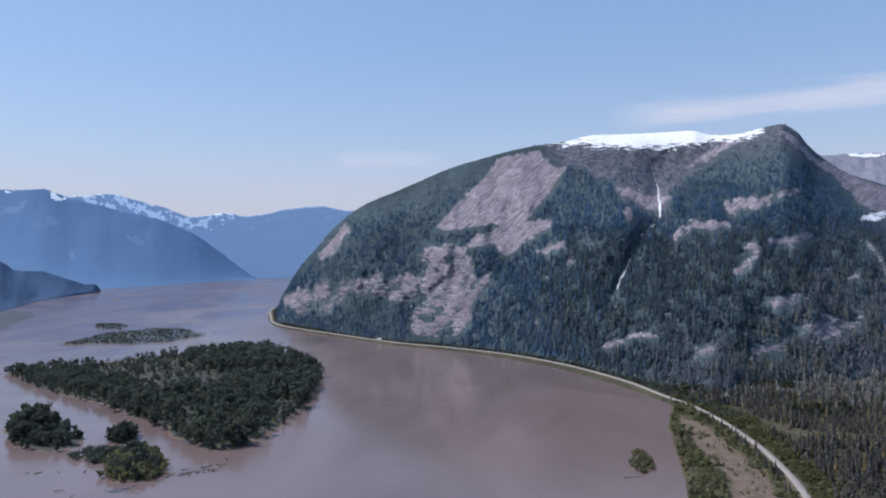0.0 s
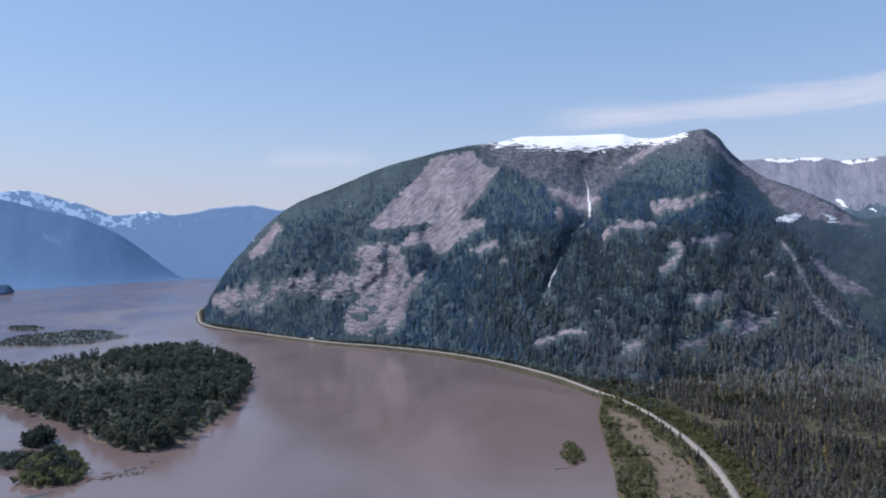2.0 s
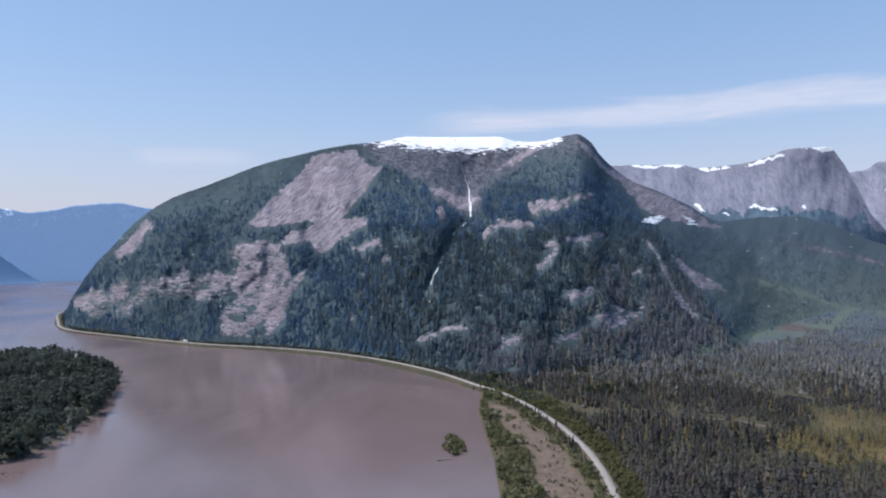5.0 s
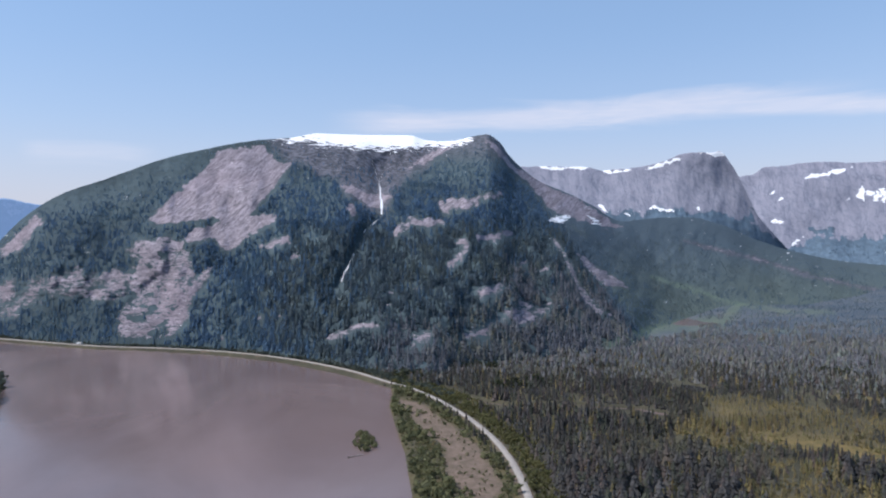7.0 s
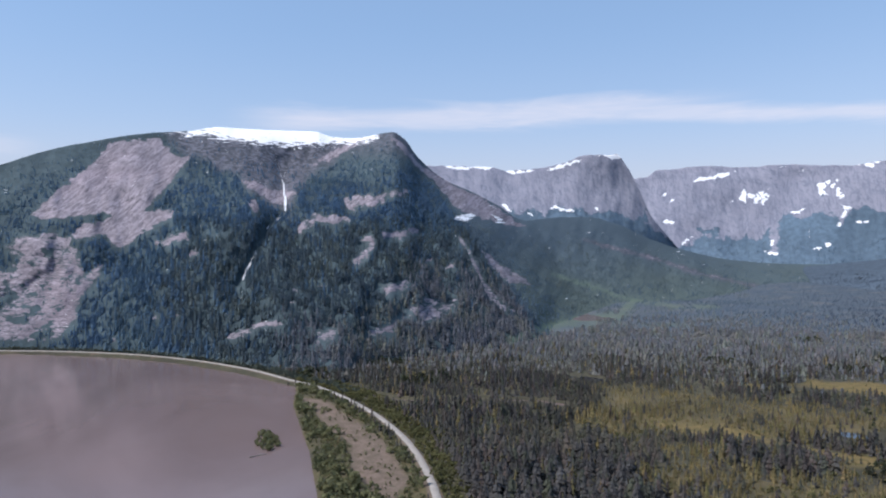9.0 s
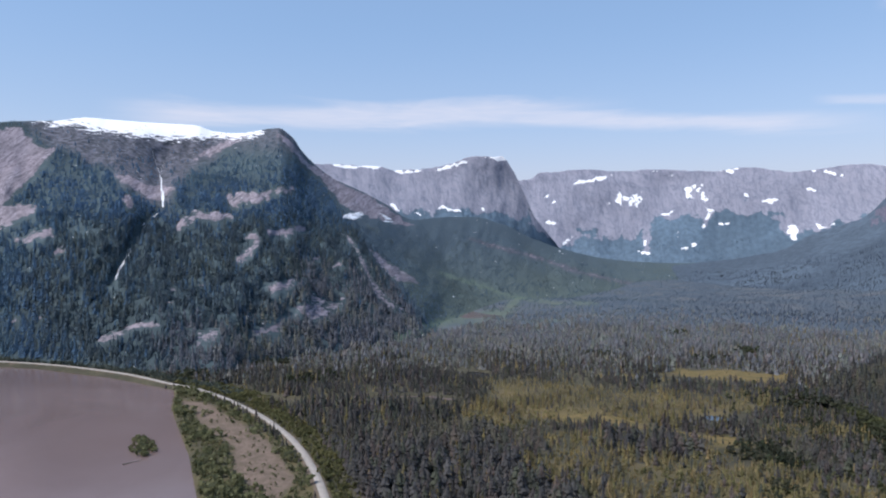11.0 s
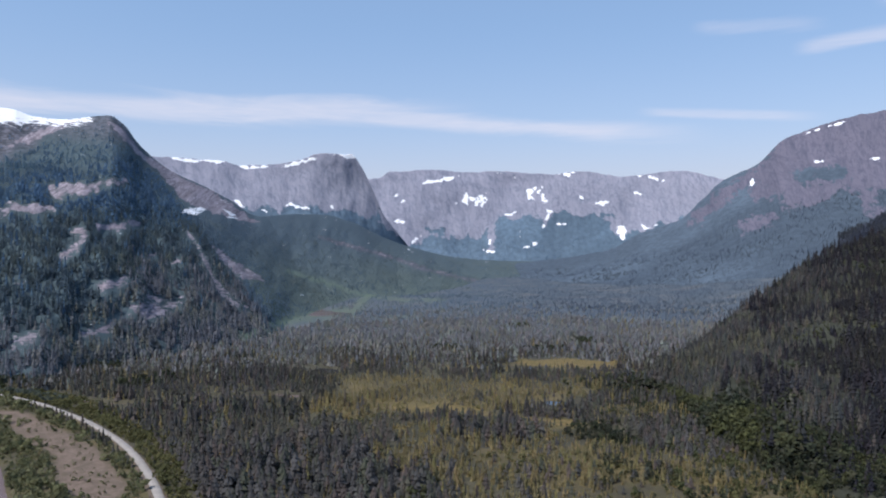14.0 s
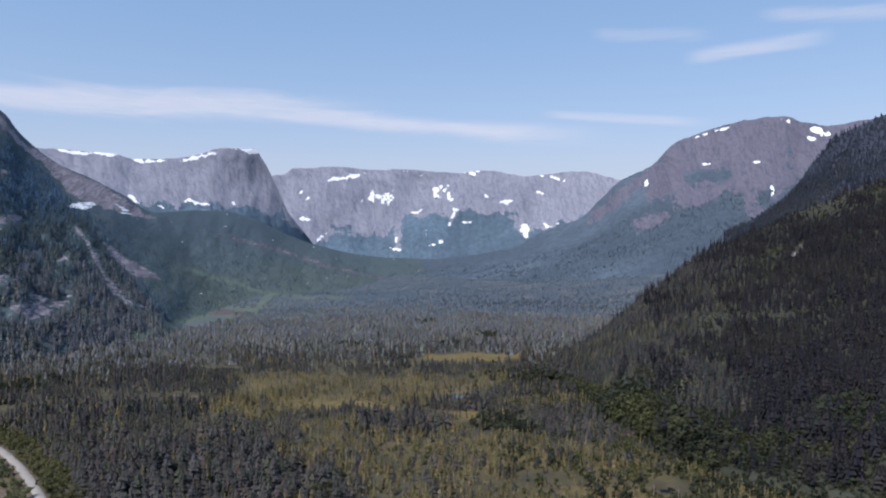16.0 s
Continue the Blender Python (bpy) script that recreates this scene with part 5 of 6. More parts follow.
near_face = (1 - 0.35 * fade(main.e, 1, 6)) * clear * fade(main.v, 0.002, 0.008) * (1 - 0.55 * fade(main.b - line_at(SPUR, main.e), 0.2, 1.2)) * (1 - 0.4 * fade(main.b, 38, 45)) * np.where(main.b > 38, main.P[:, :main.rows, 2] > land_height(main.P[:, :main.rows, 0], main.P[:, :main.rows, 1])[0] - 2, 1.0) * (1 - 0.3 * fade(main.e, 2, 7))
thin = np.maximum(thin, (1 - fade(main.v, 0.12, 0.3)) * 1.15)
q, qb, qe, qv = main.scatter(rng, 4.9, open_ground * thin * near_face)
h = (9.0 + 9.5 * rng.random(len(q)) ** 2.0) * (1 - 0.4 * fade(qe, -3.0, 6.0)) * (1 - 0.55 * fade(qv, 0.8, 1.0)) * (1 - 0.58 * fade(qb - line_at(SPUR, qe), 0.2, 2.0))
side = qb > line_at(SPUR, qe) + 0.2 + 0.7 * rng.random(len(q))
low_slope = ~side & (rng.random(len(q)) < 0.95 * (1 - fade(qv, 0.06 + 0.14 * fade(qb, 20, 26), 0.26 + 0.32 * fade(qb, 20, 26))) * fade(qb, 12, 17))
h = h * (0.68 + 0.32 * fade(qb, -6, 6))
h = h * (0.75 + 0.5 * fade(fractal(qb * 2.2, qe * 2.8, 307, 3), -0.5, 0.5))
q[:, 2] -= 0.8
forest("foot_forest", SPIRE_FAR, q[low_slope], h[low_slope], M_FOOTTREE, "grey-brown conifers along the foot of the mountain", 20)
high = qe > 0.5 + 2 * rng.random(len(q))
leafier = rng.random(len(q)) < 0.9 * fade(qb + 3 * fractal(qb * 0.5, qe * 0.5, 309, 2), 1, 12)
on_face = ~side & ~low_slope & ~high
forest("mountain_forest", SPIRE_FAR, q[on_face & ~leafier], h[on_face & ~leafier], M_SLOPE, "dense dark conifer forest covering the mountain slope", 21)
forest("green_mountain_forest", SPIRE_FAR, q[on_face & leafier], h[on_face & leafier], M_GREENSLOPE, "green conifer forest between the stream and the spur", 25)
forest("high_mountain_forest", SPIRE_TINY, q[~side & ~low_slope & high], h[~side & ~low_slope & high], M_SLOPE, "smaller conifers high on the mountain", 24)
forest("valley_side_forest", SPIRE_TINY, q[side], h[side], M_FARTREE, "haze-blue conifer forest on the side of the valley", 22)

# the strip of alder between the road and the mountain
line = smooth_line(ROAD[8:20], 4.0)
t = np.gradient(line, axis=0)
t /= np.linalg.norm(t, axis=1)[:, None]
right_side = np.stack([t[:, 1], -t[:, 0]], -1)
pts = np.concatenate([line + right_side * (8 + 5 * k + 4 * rng.random((len(line), 1))) for k in range(3)])
z = land_height(pts[:, 0], pts[:, 1])[0]
forest("roadside_alder", BUSH, np.column_stack([pts, z - 0.3]), 3.0 + 3.5 * rng.random(len(pts)), M_LEAF, "green alder scrub along the road", 23, category="shrubs")


def spread(seed, r0, r1, b0, b1, step):
    """Random places on the valley floor, with the height, the shore and the road distance."""
    g = np.random.default_rng(seed)
    n = int((r1 ** 2 - r0 ** 2) / 2 * math.radians(b1 - b0) / step ** 2)
    b, r = g.uniform(b0, b1, n), np.sqrt(g.uniform(r0 ** 2, r1 ** 2, n))
    x, y = polar(b, r)
    z, d, rd = land_height(x, y)
    return g, x, y, z, d, rd, b, r


def valley_trees():
    g, x, y, z, d, rd, b, r = spread(31, 200, 1350, 8, 96, 3.7)
    off_hill = (b < 65.0) | (r < np.interp(b, [62, 63.26, 66, 69, 73, 78, 84, 90], [760, 740, 640, 540, 470, 430, 415, 410]) + 12) | (r > np.interp(b, [62, 66, 74, 82, 90], [760, 870, 1060, 1300, 1450]) + 150)
    field = np.maximum(inside(x, y, FIELD_A), inside(x, y, FIELD_B))
    k = 1 + 20 / r
    before_field = np.maximum(inside(x * k, y * k, FIELD_A), inside(x * k, y * k, FIELD_B)) > 3
    pond = (np.hypot((x - 538) / 30, (y - 352) / 30) < 1) | (np.hypot((x - 397) / 18, (y - 126) / 12) < 1) | (np.hypot((x - 522) / 17, (y - 658) / 36) < 1)
    slough = np.minimum(away(x, y, SLOUGH)[0], away(x + 9, y + 18, SLOUGH)[0] * 0.8)
    foot = np.interp(b, [p[0] for p in FOOT], [p[1] for p in FOOT])
    before_slope = (r < foot + 15) | (b < 18)
    # open marsh with thin small trees in the middle of the valley
    boggy = boggy_at(x, y)
    thick = (1 - 0.25 * fade(r, 700, 900)) * (0.5 + 0.5 * fade(fractal(x * 0.03, y * 0.03, 317, 3), -0.5, 0.2))
    base = (d > 8) & (rd > 20) & off_hill & ~pond & (field < 2) & (~before_field | (g.random(len(x)) < 0.4)) & before_slope & (slough > 8) & ((d > 75) | (rd > 40) | (y > 760))
    left_of_road = (x < np.interp(y, [60, 220, 320, 380, 445, 510, 585, 640, 692, 755], [60, 120, 160, 185, 206, 221, 230, 231, 230, 222])) & (y < 770)
    pick = base & ~left_of_road & (g.random(len(x)) < thick * (1 - 0.72 * fade(r, 950, 1350)))
    hh = (6 + 6.5 * g.random(len(x)) ** 1.3) * (1 - 0.4 * boggy) * (0.72 + 0.62 * fade(fractal(x * 0.022, y * 0.022, 311, 4, 0.6), -0.6, 0.6))
    hh = hh * (1.1 - 0.1 * fade(r, 560, 900))
    P = np.column_stack([x, y, z - 0.3])
    return g, P, hh, pick, boggy, r, b, d, rd, left_of_road, base, pond, field, slough, off_hill


SLOUGH = [(262, 702), (272, 668), (291, 644), (325, 636), (346, 627), (372, 606), (402, 586), (412, 560)]
g, P, hh, pick, boggy, r, b, d, rd, left, base, pond, field, slough, off_hill = valley_trees()
order = np.argsort(np.where(pick & (b > 24) & (b < 88), r, 9e9))
single = order[:130]
others = pick.copy()
others[single] = False
green = others & (g.random(len(r)) < np.where(boggy > 0.3, 0.85, 0.1))
broad = others & ~green & (fractal(P[:, 0] * 0.011, P[:, 1] * 0.011, 331, 3) > 0.95) & ((rd > 90) | (P[:, 1] > 700))
forest("broadleaf_patches", BROAD_FAR, P[broad], 0.75 * hh[broad], M_THICKET, "patches of green broadleaf trees among the spruces", 49)
dark = others & ~green & ~broad & (g.random(len(r)) < 0.8)
brown = g.random(len(r)) > fade(r, 750, 1150)
forest("spruce_forest", SPIRE_MID, P[dark & (r < 560)], hh[dark & (r < 560)], M_SPRUCE, "dense grey-green spruce forest on the valley floor", 41, (1.05, 1.5))
hazy = g.random(len(r)) < fade(r, 950, 1700)
forest("brown_valley_forest", SPIRE_FAR, P[dark & (r >= 560) & ~hazy & brown], hh[dark & (r >= 560) & ~hazy & brown], M_SPRUCE, "brownish spruces round the marsh fields", 58, (1.0, 1.45))
forest("valley_forest", SPIRE_TINY, P[dark & (r >= 560) & ~hazy & ~brown], hh[dark & (r >= 560) & ~hazy & ~brown], M_VALTREE, "spruce forest further up the flat valley", 42)
forest("distant_spruce_forest", SPIRE_TINY, P[dark & (r >= 560) & hazy], hh[dark & (r >= 560) & hazy], M_VALTREE, "grey-green spruces further up the flat valley", 50)
forest("bog_forest", SPIRE_FAR, P[green], hh[green] * 0.85, M_BOG, "thin yellowish bog trees round the marsh", 43)
# bright alder beside the road, low scrub under the trees and on the spit
strip = (rd > 4.5) & (rd < 34) & (d > 8) & ~left & (P[:, 1] < 800)
forest("alder_strip", BUSH, P[strip], 2.2 + 2.6 * g.random(strip.sum()), M_SHRUB, "yellow-green alder scrub on the road verge", 44, category="shrubs")
silt = inside(P[:, 0], P[:, 1], SILT)
spit = left & (d > 2.5) & (rd > 6) & ((silt < -4) | (g.random(len(r)) < 0.25)) & (r < 800)
forest("spit_scrub", BUSH, P[spit], (1.6 + 4.2 * g.random(spit.sum()) ** 1.6) * np.where(silt[spit] > 1, 0.55, 1.0) * (0.75 + 0.5 * fade(fractal(P[spit, 0] * 0.03, P[spit, 1] * 0.03, 337, 3), -0.3, 0.4)), M_WILLOW, "olive green willow scrub on the river spit", 45, category="shrubs")
low_bog = base & (boggy > 0.3) & (g.random(len(r)) < 0.5) & (r < 640)
forest("bog_scrub", BUSH, P[low_bog] + [1.8, 0.9, 0], 0.9 + 1.8 * g.random(low_bog.sum()), M_BOG, "olive and rust coloured bog scrub", 53, category="shrubs")
in_field = (field > -9) & (g.random(len(r)) < 0.55 * (1.1 - fade(field, -9, 18)))
forest("field_tussocks", BUSH, P[in_field], 0.5 + 1.5 * g.random(in_field.sum()) ** 2, M_BOG, "rusty tussocks scattered over the marsh", 55, category="grass")
under = base & ~left & (g.random(len(r)) < 0.5 * fade(-fractal(P[:, 0] * 0.03, P[:, 1] * 0.03, 317, 3), -0.1, 0.5)) & (r < 620)
forest("understorey", BUSH, P[under] + [2.5, 1.0, 0], 1.4 + 1.8 * g.random(under.sum()), M_SHRUB, "green undergrowth between the spruces", 46, category="shrubs")
beyond = (b > 60) & (r < 700) & off_hill & (d > 30) & (rd > 20) & (field < 0) & ~pond & (g.random(len(r)) < 0.2)
forest("green_thicket", BROAD_MID, P[beyond] + [1.5, 2.0, 0], 2.5 + 4 * g.random(beyond.sum()), M_THICKET, "green broadleaf thicket at the foot of the hill", 47, category="shrubs")

# trees on the road's river side stand dark against it
row_line = np.concatenate([smooth_line(ROAD[2:11], 7.0), smooth_line(ROAD[4:10], 5.0)])
tt = np.gradient(row_line, axis=0)
tt /= np.linalg.norm(tt, axis=1)[:, None]
row = row_line - np.stack([tt[:, 1], -tt[:, 0]], -1) * (5.8 + 6 * g.random((len(row_line), 1)))
row = row[(g.random(len(row)) < 0.55) & (fractal(row[:, 0] * 0.02, row[:, 1] * 0.02, 377, 2) > -0.1)]
row_z = land_height(row[:, 0], row[:, 1])[0]
row_h = 5.5 + 6 * g.random(len(row))

# thicket at the end of the hill
corner = np.column_stack([668 + 34 * g.normal(size=150), 350 + 28 * g.normal(size=150), np.full(150, 1.5)])
forest("corner_thicket", BROAD_FAR, corner, 5 + 6 * g.random(150), M_THICKET, "green broadleaf trees where the hill meets the marsh", 54)

# up the valley
g2, x, y, z, d2, rd2, b2, r2 = spread(51, 1050, 3300, 34, 92, 8.5)
foot = np.interp(b2, [p[0] for p in FOOT], [p[1] for p in FOOT])
keep = (r2 < foot + 25) | (b2 > 39)
keep &= glade_at(x, y, z) < 0.8
keep &= r2 > np.where(b2 > 60, 900, 0)
keep &= r2 < np.interp(b2, [36, 44, 48, 56, 60, 66, 72, 80, 92], [2300, 2500, 3000, 3250, 2900, 2400, 2050, 1850, 1780])
keep &= g2.random(len(x)) < 1 - 0.5 * fade(r2, 1500, 2600)
far_h = (3 + 3 * g2.random(len(x))) * (1 - 0.25 * fade(r2, 1500, 2500))
nearer = keep & (g2.random(len(x)) > fade(r2, 1150, 1900)) & (g2.random(len(x)) > 0.7 * fade(b2, 50, 60) * fade(r2, 1200, 1500))
forest("middle_valley_forest", SPIRE_TINY, np.column_stack([x, y, z - 0.5])[nearer], 1.5 * far_h[nearer], M_VALTREE, "grey-green forest in the middle of the valley", 56)
keep &= ~nearer
shaded = keep & (g2.random(len(x)) < fade(b2, 50, 60))
forest("shaded_valley_forest", SPIRE_TINY, np.column_stack([x, y, z - 0.5])[shaded], far_h[shaded], M_SHADETREE, "forest below the domed mountain, coloured dark with shade and haze", 57)
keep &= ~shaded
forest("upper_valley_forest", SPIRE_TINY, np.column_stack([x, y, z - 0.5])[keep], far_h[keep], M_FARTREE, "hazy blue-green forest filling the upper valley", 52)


def cover(slope, seed, spacing, low, high, mat, kinds, name, label, limit, tall=(9, 6), patchy=None):
    g = np.random.default_rng(seed)
    keep = (1 - fade(slope.A["rock"][:, :slope.rows], 0.3, 0.6)) * (1 - fade(slope.A["snow"][:, :slope.rows], 0.1, 0.3)) * fade(slope.v, low, low + 0.03) * (1 - fade(slope.v, high, min(1, high + 0.1)))
    keep = keep * (slope.b < limit) * (1 if patchy is None else patchy(slope))
    q, qb, qe, qv = slope.scatter(g, spacing, keep)
    q[:, 2] -= 0.6
    size = 0.72 + 0.55 * fade(fractal(q[:, 0] * 0.02, (q[:, 1] + q[:, 2]) * 0.02, seed, 3), -0.5, 0.5)
    return forest(name, kinds, q, size * (tall[0] + tall[1] * g.random(len(q)) ** 1.5), mat, label, seed)


def grown(s):
    """Thick forest broken by small glades."""
    return 0.12 + 0.88 * fade(fractal(s.P[:, :s.rows, 0] * 0.013, (s.P[:, :s.rows, 1] + s.P[:, :s.rows, 2]) * 0.013, 341, 4, 0.6), -0.62, -0.25)


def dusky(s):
    """The darker forest: shade put into its needle colour, away from the hill's lit end."""
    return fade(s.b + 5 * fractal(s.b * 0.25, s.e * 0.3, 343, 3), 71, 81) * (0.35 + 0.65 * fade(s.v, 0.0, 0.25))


cover(hill, 61, 5.0, 0.02, 0.99, M_HILLTREE, SPIRE_HILL, "hill_forest", "tall conifers with the hillside's shade in their dark colour", 92, (8, 9), lambda s: grown(s) * dusky(s))
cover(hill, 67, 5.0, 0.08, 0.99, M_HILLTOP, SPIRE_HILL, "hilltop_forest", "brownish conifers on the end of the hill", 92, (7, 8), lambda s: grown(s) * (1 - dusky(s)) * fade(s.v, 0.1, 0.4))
cover(hill, 68, 5.0, 0.05, 0.97, M_THICKET, BUSH, "hill_glades", "green broadleaf scrub in gaps of the hill forest", 92, (1.8, 2.6), lambda s: (1 - grown(s)) ** 2 * 0.8)
cover(hill, 69, 3.6, -0.05, 0.2, M_THICKET, BUSH, "hill_foot_scrub", "low dark scrub at the foot of the hill", 92, (2.0, 3.0))
cover(hill, 66, 4.8, -0.05, 0.3, M_THICKET, BROAD_FAR, "hill_foot_thicket", "green broadleaf trees at the foot of the hill", 92, (4, 5), lambda s: 1 - 0.6 * dusky(s))
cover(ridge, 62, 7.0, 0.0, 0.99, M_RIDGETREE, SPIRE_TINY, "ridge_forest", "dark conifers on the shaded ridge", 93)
cover(right, 63, 11.0, 0.0, 0.6, M_SHADETREE, SPIRE_TINY, "mountain_foot_forest", "conifers on the foot of the domed mountain, coloured as shaded", 93, (4, 3.5))
cover(peak2, 64, 13.0, 0.0, 0.75, M_BACKTREE, SPIRE_TINY, "cliff_foot_forest", "haze-blue forest below the grey cliffs", 60, (5, 4))

cover(back, 65, 16.0, 0.0, 0.3, M_BACKTREE, SPIRE_TINY, "valley_head_forest", "haze-blue forest under the closing cliffs", 72, (5, 4))

# dense skirt of scrub where the hill meets the bog
g3, x, y, z, d3, rd3, b3, r3 = spread(71, 300, 790, 60, 95, 3.6)
edge = np.interp(b3, [62, 63.26, 66, 69, 73, 78, 84, 90], [760, 740, 640, 540, 470, 430, 415, 410])
skirt = (r3 > edge - 95 + 50 * fractal(x * 0.02, y * 0.02, 361, 3)) & (r3 < edge + 22) & (np.hypot((x - 397) / 18, (y - 126) / 14) > 1)
tone = fractal(x * 0.025, y * 0.025, 367, 3) > 0.05
tall = 1.4 + 2.8 * g3.random(len(x)) ** 1.5
for name, chosen, mat, label in (("hill_skirt_scrub", skirt & tone, M_THICKET, "dark green scrub along the foot of the hill"), ("hill_skirt_grass", skirt & ~tone, M_SHRUB, "lighter alder scrub along the foot of the hill")):
    forest(name, BUSH, np.column_stack([x, y, np.maximum(z, 1.5) - 0.3])[chosen], tall[chosen], mat, label, 72, category="shrubs")

# single spruces nearest the eye


def spruce_thing(seed):
    """A spruce with its own trunk and a crown of separate drooping boughs."""
    g = np.random.default_rng(seed)
    root = new("spruce_tree")
    bm = bmesh.new()
    bmesh.ops.create_cone(bm, segments=8, radius1=0.2, radius2=0.03, depth=11.4, cap_ends=True, matrix=Matrix.Translation((0, 0, 5.5)))
    me = bpy.data.meshes.new("trunk")
    bm.to_mesh(me)
    bm.free()
    me.materials.append(M_BARK)
    part("trunk", me, root, "grey-brown bark trunk")
    vs, ts, n = [], [], 0
    for k in range(62):
        f = (k / 62) ** 0.9
        z = 0.9 + 10.6 * f
        a = k * 2.4 + g.random() * 0.7
        length = (2.5 * (1 - f) ** 0.8 + 0.16) * g.uniform(0.7, 1.15)
        w = length * 0.36
        c, s = math.cos(a), math.sin(a)
        droop = -0.32 * length
        rib = [(0, 0, 0.16), (length * 0.55, w, droop * 0.35), (length * 0.55, 0, droop * 0.2 + 0.14), (length * 0.55, -w, droop * 0.35), (length, 0, droop), (length * 0.82, w * 0.6, droop * 0.95), (length * 0.82, -w * 0.6, droop * 0.95)]
        v = np.array([(px * c - py * s, px * s + py * c, pz + z) for px, py, pz in rib]) + g.normal(size=(7, 3)) * 0.05
        vs.append(v)
        ts.append(np.array([(0, 1, 2), (0, 2, 3), (1, 5, 2), (2, 6, 3), (5, 4, 2), (2, 4, 6)]) + n)
        n += 7
    core, ct = spire(g, 6, 5, 0.13, 0.4)
    vs.append(core * [12, 12, 12] * np.array([1, 1, 0.98])), ts.append(ct + n)
    part("crown", fast_mesh("crown", np.concatenate(vs), np.concatenate(ts), None, M_SPRUCE, None, False), root)
    return tagged(root, "tall grey-green spruce with drooping boughs in the valley forest", "tree", "spruces of the valley floor")


models = [spruce_thing(700 + k) for k in range(4)]
for k, i in enumerate(single):
    s = hh[i] / 12.0
    m = pose(*P[i], rz=(k * 137) % 360)
    if k < 4:
        ob = models[k]
        ob.matrix_basis = m
    else:
        ob = copy_thing(models[k % 4], m)
    ob.scale = (s * (0.85 + 0.3 * ((k * 61) % 100) / 100),) * 2 + (s,)

for k in range(len(row)):
    s = row_h[k] / 12.0
    ob = copy_thing(models[k % 4], pose(row[k, 0], row[k, 1], row_z[k] - 0.3, rz=(k * 151) % 360))
    ob.scale = (s * 1.1, s * 1.1, s)
    tagged(ob, "dark spruce standing between the road and the river", "tree", "spruces lining the road")


def pole_tree(seed, height):
    """A dead standing trunk with a few broken limbs."""
    g = np.random.default_rng(seed)
    bm = bmesh.new()
    bmesh.ops.create_cone(bm, segments=7, radius1=0.28, radius2=0.09, depth=height, cap_ends=True, matrix=Matrix.Translation((0, 0, height / 2)))
    for k in range(7):
        a, z, l = g.random() * 360, height * g.uniform(0.35, 0.95), g.uniform(0.5, 1.6)
        bmesh.ops.create_cone(bm, segments=5, radius1=0.07, radius2=0.02, depth=l, cap_ends=True, matrix=pose(0, 0, z, 0, 0, a) @ pose(0, 0, 0, 0, 65, 0) @ Matrix.Translation((0, 0, l / 2)))
    me = bpy.data.meshes.new("dead_tree")
    bm.to_mesh(me)
    bm.free()
    me.materials.append(M_DEAD)
    return me


dead = [pole_tree(800 + k, 6.5 + k) for k in range(4)]
spots = np.nonzero((base & ~left) & (boggy > 0.3) & (r < 760) & (b > 30) & (b < 84))[0]
spots = g.permutation(spots)[:44]
for k, i in enumerate([None, *spots]):
    ob = new("dead_tree", dead[k % 4])
    x0, y0, z0 = (287, 363, 2.0) if i is None else P[i]
    ob.matrix_basis = pose(x0, y0, z0 - 0.3, 3 * math.sin(k), 3 * math.cos(k * 2.1), k * 77 % 360)
    tagged(ob, "bleached dead tree standing bare among the spruces", "tree", "dead trees of the bog")


# ---- islands ----
def island(outline, rise, label, seed, low=False):
    """A low silt bank inside the outline, with a shelving edge."""
    xs, ys = [p[0] for p in outline], [p[1] for p in outline]
    step = max(3.0, (max(xs) - min(xs)) / 80)
    gx, gy = np.meshgrid(np.arange(min(xs) - 25, max(xs) + 25, step), np.arange(min(ys) - 25, max(ys) + 25, step), indexing="ij")
    wob = 7 * fractal(gx * 0.02, gy * 0.02, seed, 4) + 2.5 * wave(gx * 0.15, gy * 0.15, seed + 5)
    s = inside(gx, gy, outline) + wob * (0.35 if low else 0.7)
    z = -4 + (4 + rise) * fade(s, -14, 12) + 0.3 * fractal(gx * 0.05, gy * 0.05, seed, 3)
    me = fast_mesh("island", np.stack([gx, gy, z], -1).reshape(-1, 3), None, grid_quads(*gx.shape), M_LAND, {"silt": 0.75 * (1 - fade(s, 3, 12)), "marsh": np.full(gx.shape, 0.08), "hazy_floor": np.full(gx.shape, 0.9 if low else 0.3)})
    if me.polygons[0].normal.z < 0:
        me.flip_normals()
    tagged(new("island", me), label, "island", "river islands", "structure")
    return s, gx, gy, z


def plant(outline, seed, step, inner, mat, kinds, tall, name, label, rise, gaps=0.0, grow=None):
    g = np.random.default_rng(seed)
    xs, ys = [p[0] for p in outline], [p[1] for p in outline]
    n = int((max(xs) - min(xs)) * (max(ys) - min(ys)) / step ** 2)
    x, y = g.uniform(min(xs), max(xs), n), g.uniform(min(ys), max(ys), n)
    s = inside(x, y, outline) + 4 * fractal(x * 0.02, y * 0.02, seed, 3)
    open_spot = fade(fractal(x * 0.012, y * 0.012, seed + 3, 3), 0.15, 0.5) * gaps
    keep = (s > inner) & (g.random(n) > open_spot)
    h = (tall[0] + (tall[1] - tall[0]) * g.random(n)) * (0.62 + 0.38 * fade(s, inner, inner + 12)) * (1 - 0.45 * open_spot)
    if grow:
        h = h * grow(x, y)
    P = np.column_stack([x, y, np.full(n, rise - 0.6)])
    return forest(name, kinds, P[keep], h[keep], mat, label, seed)


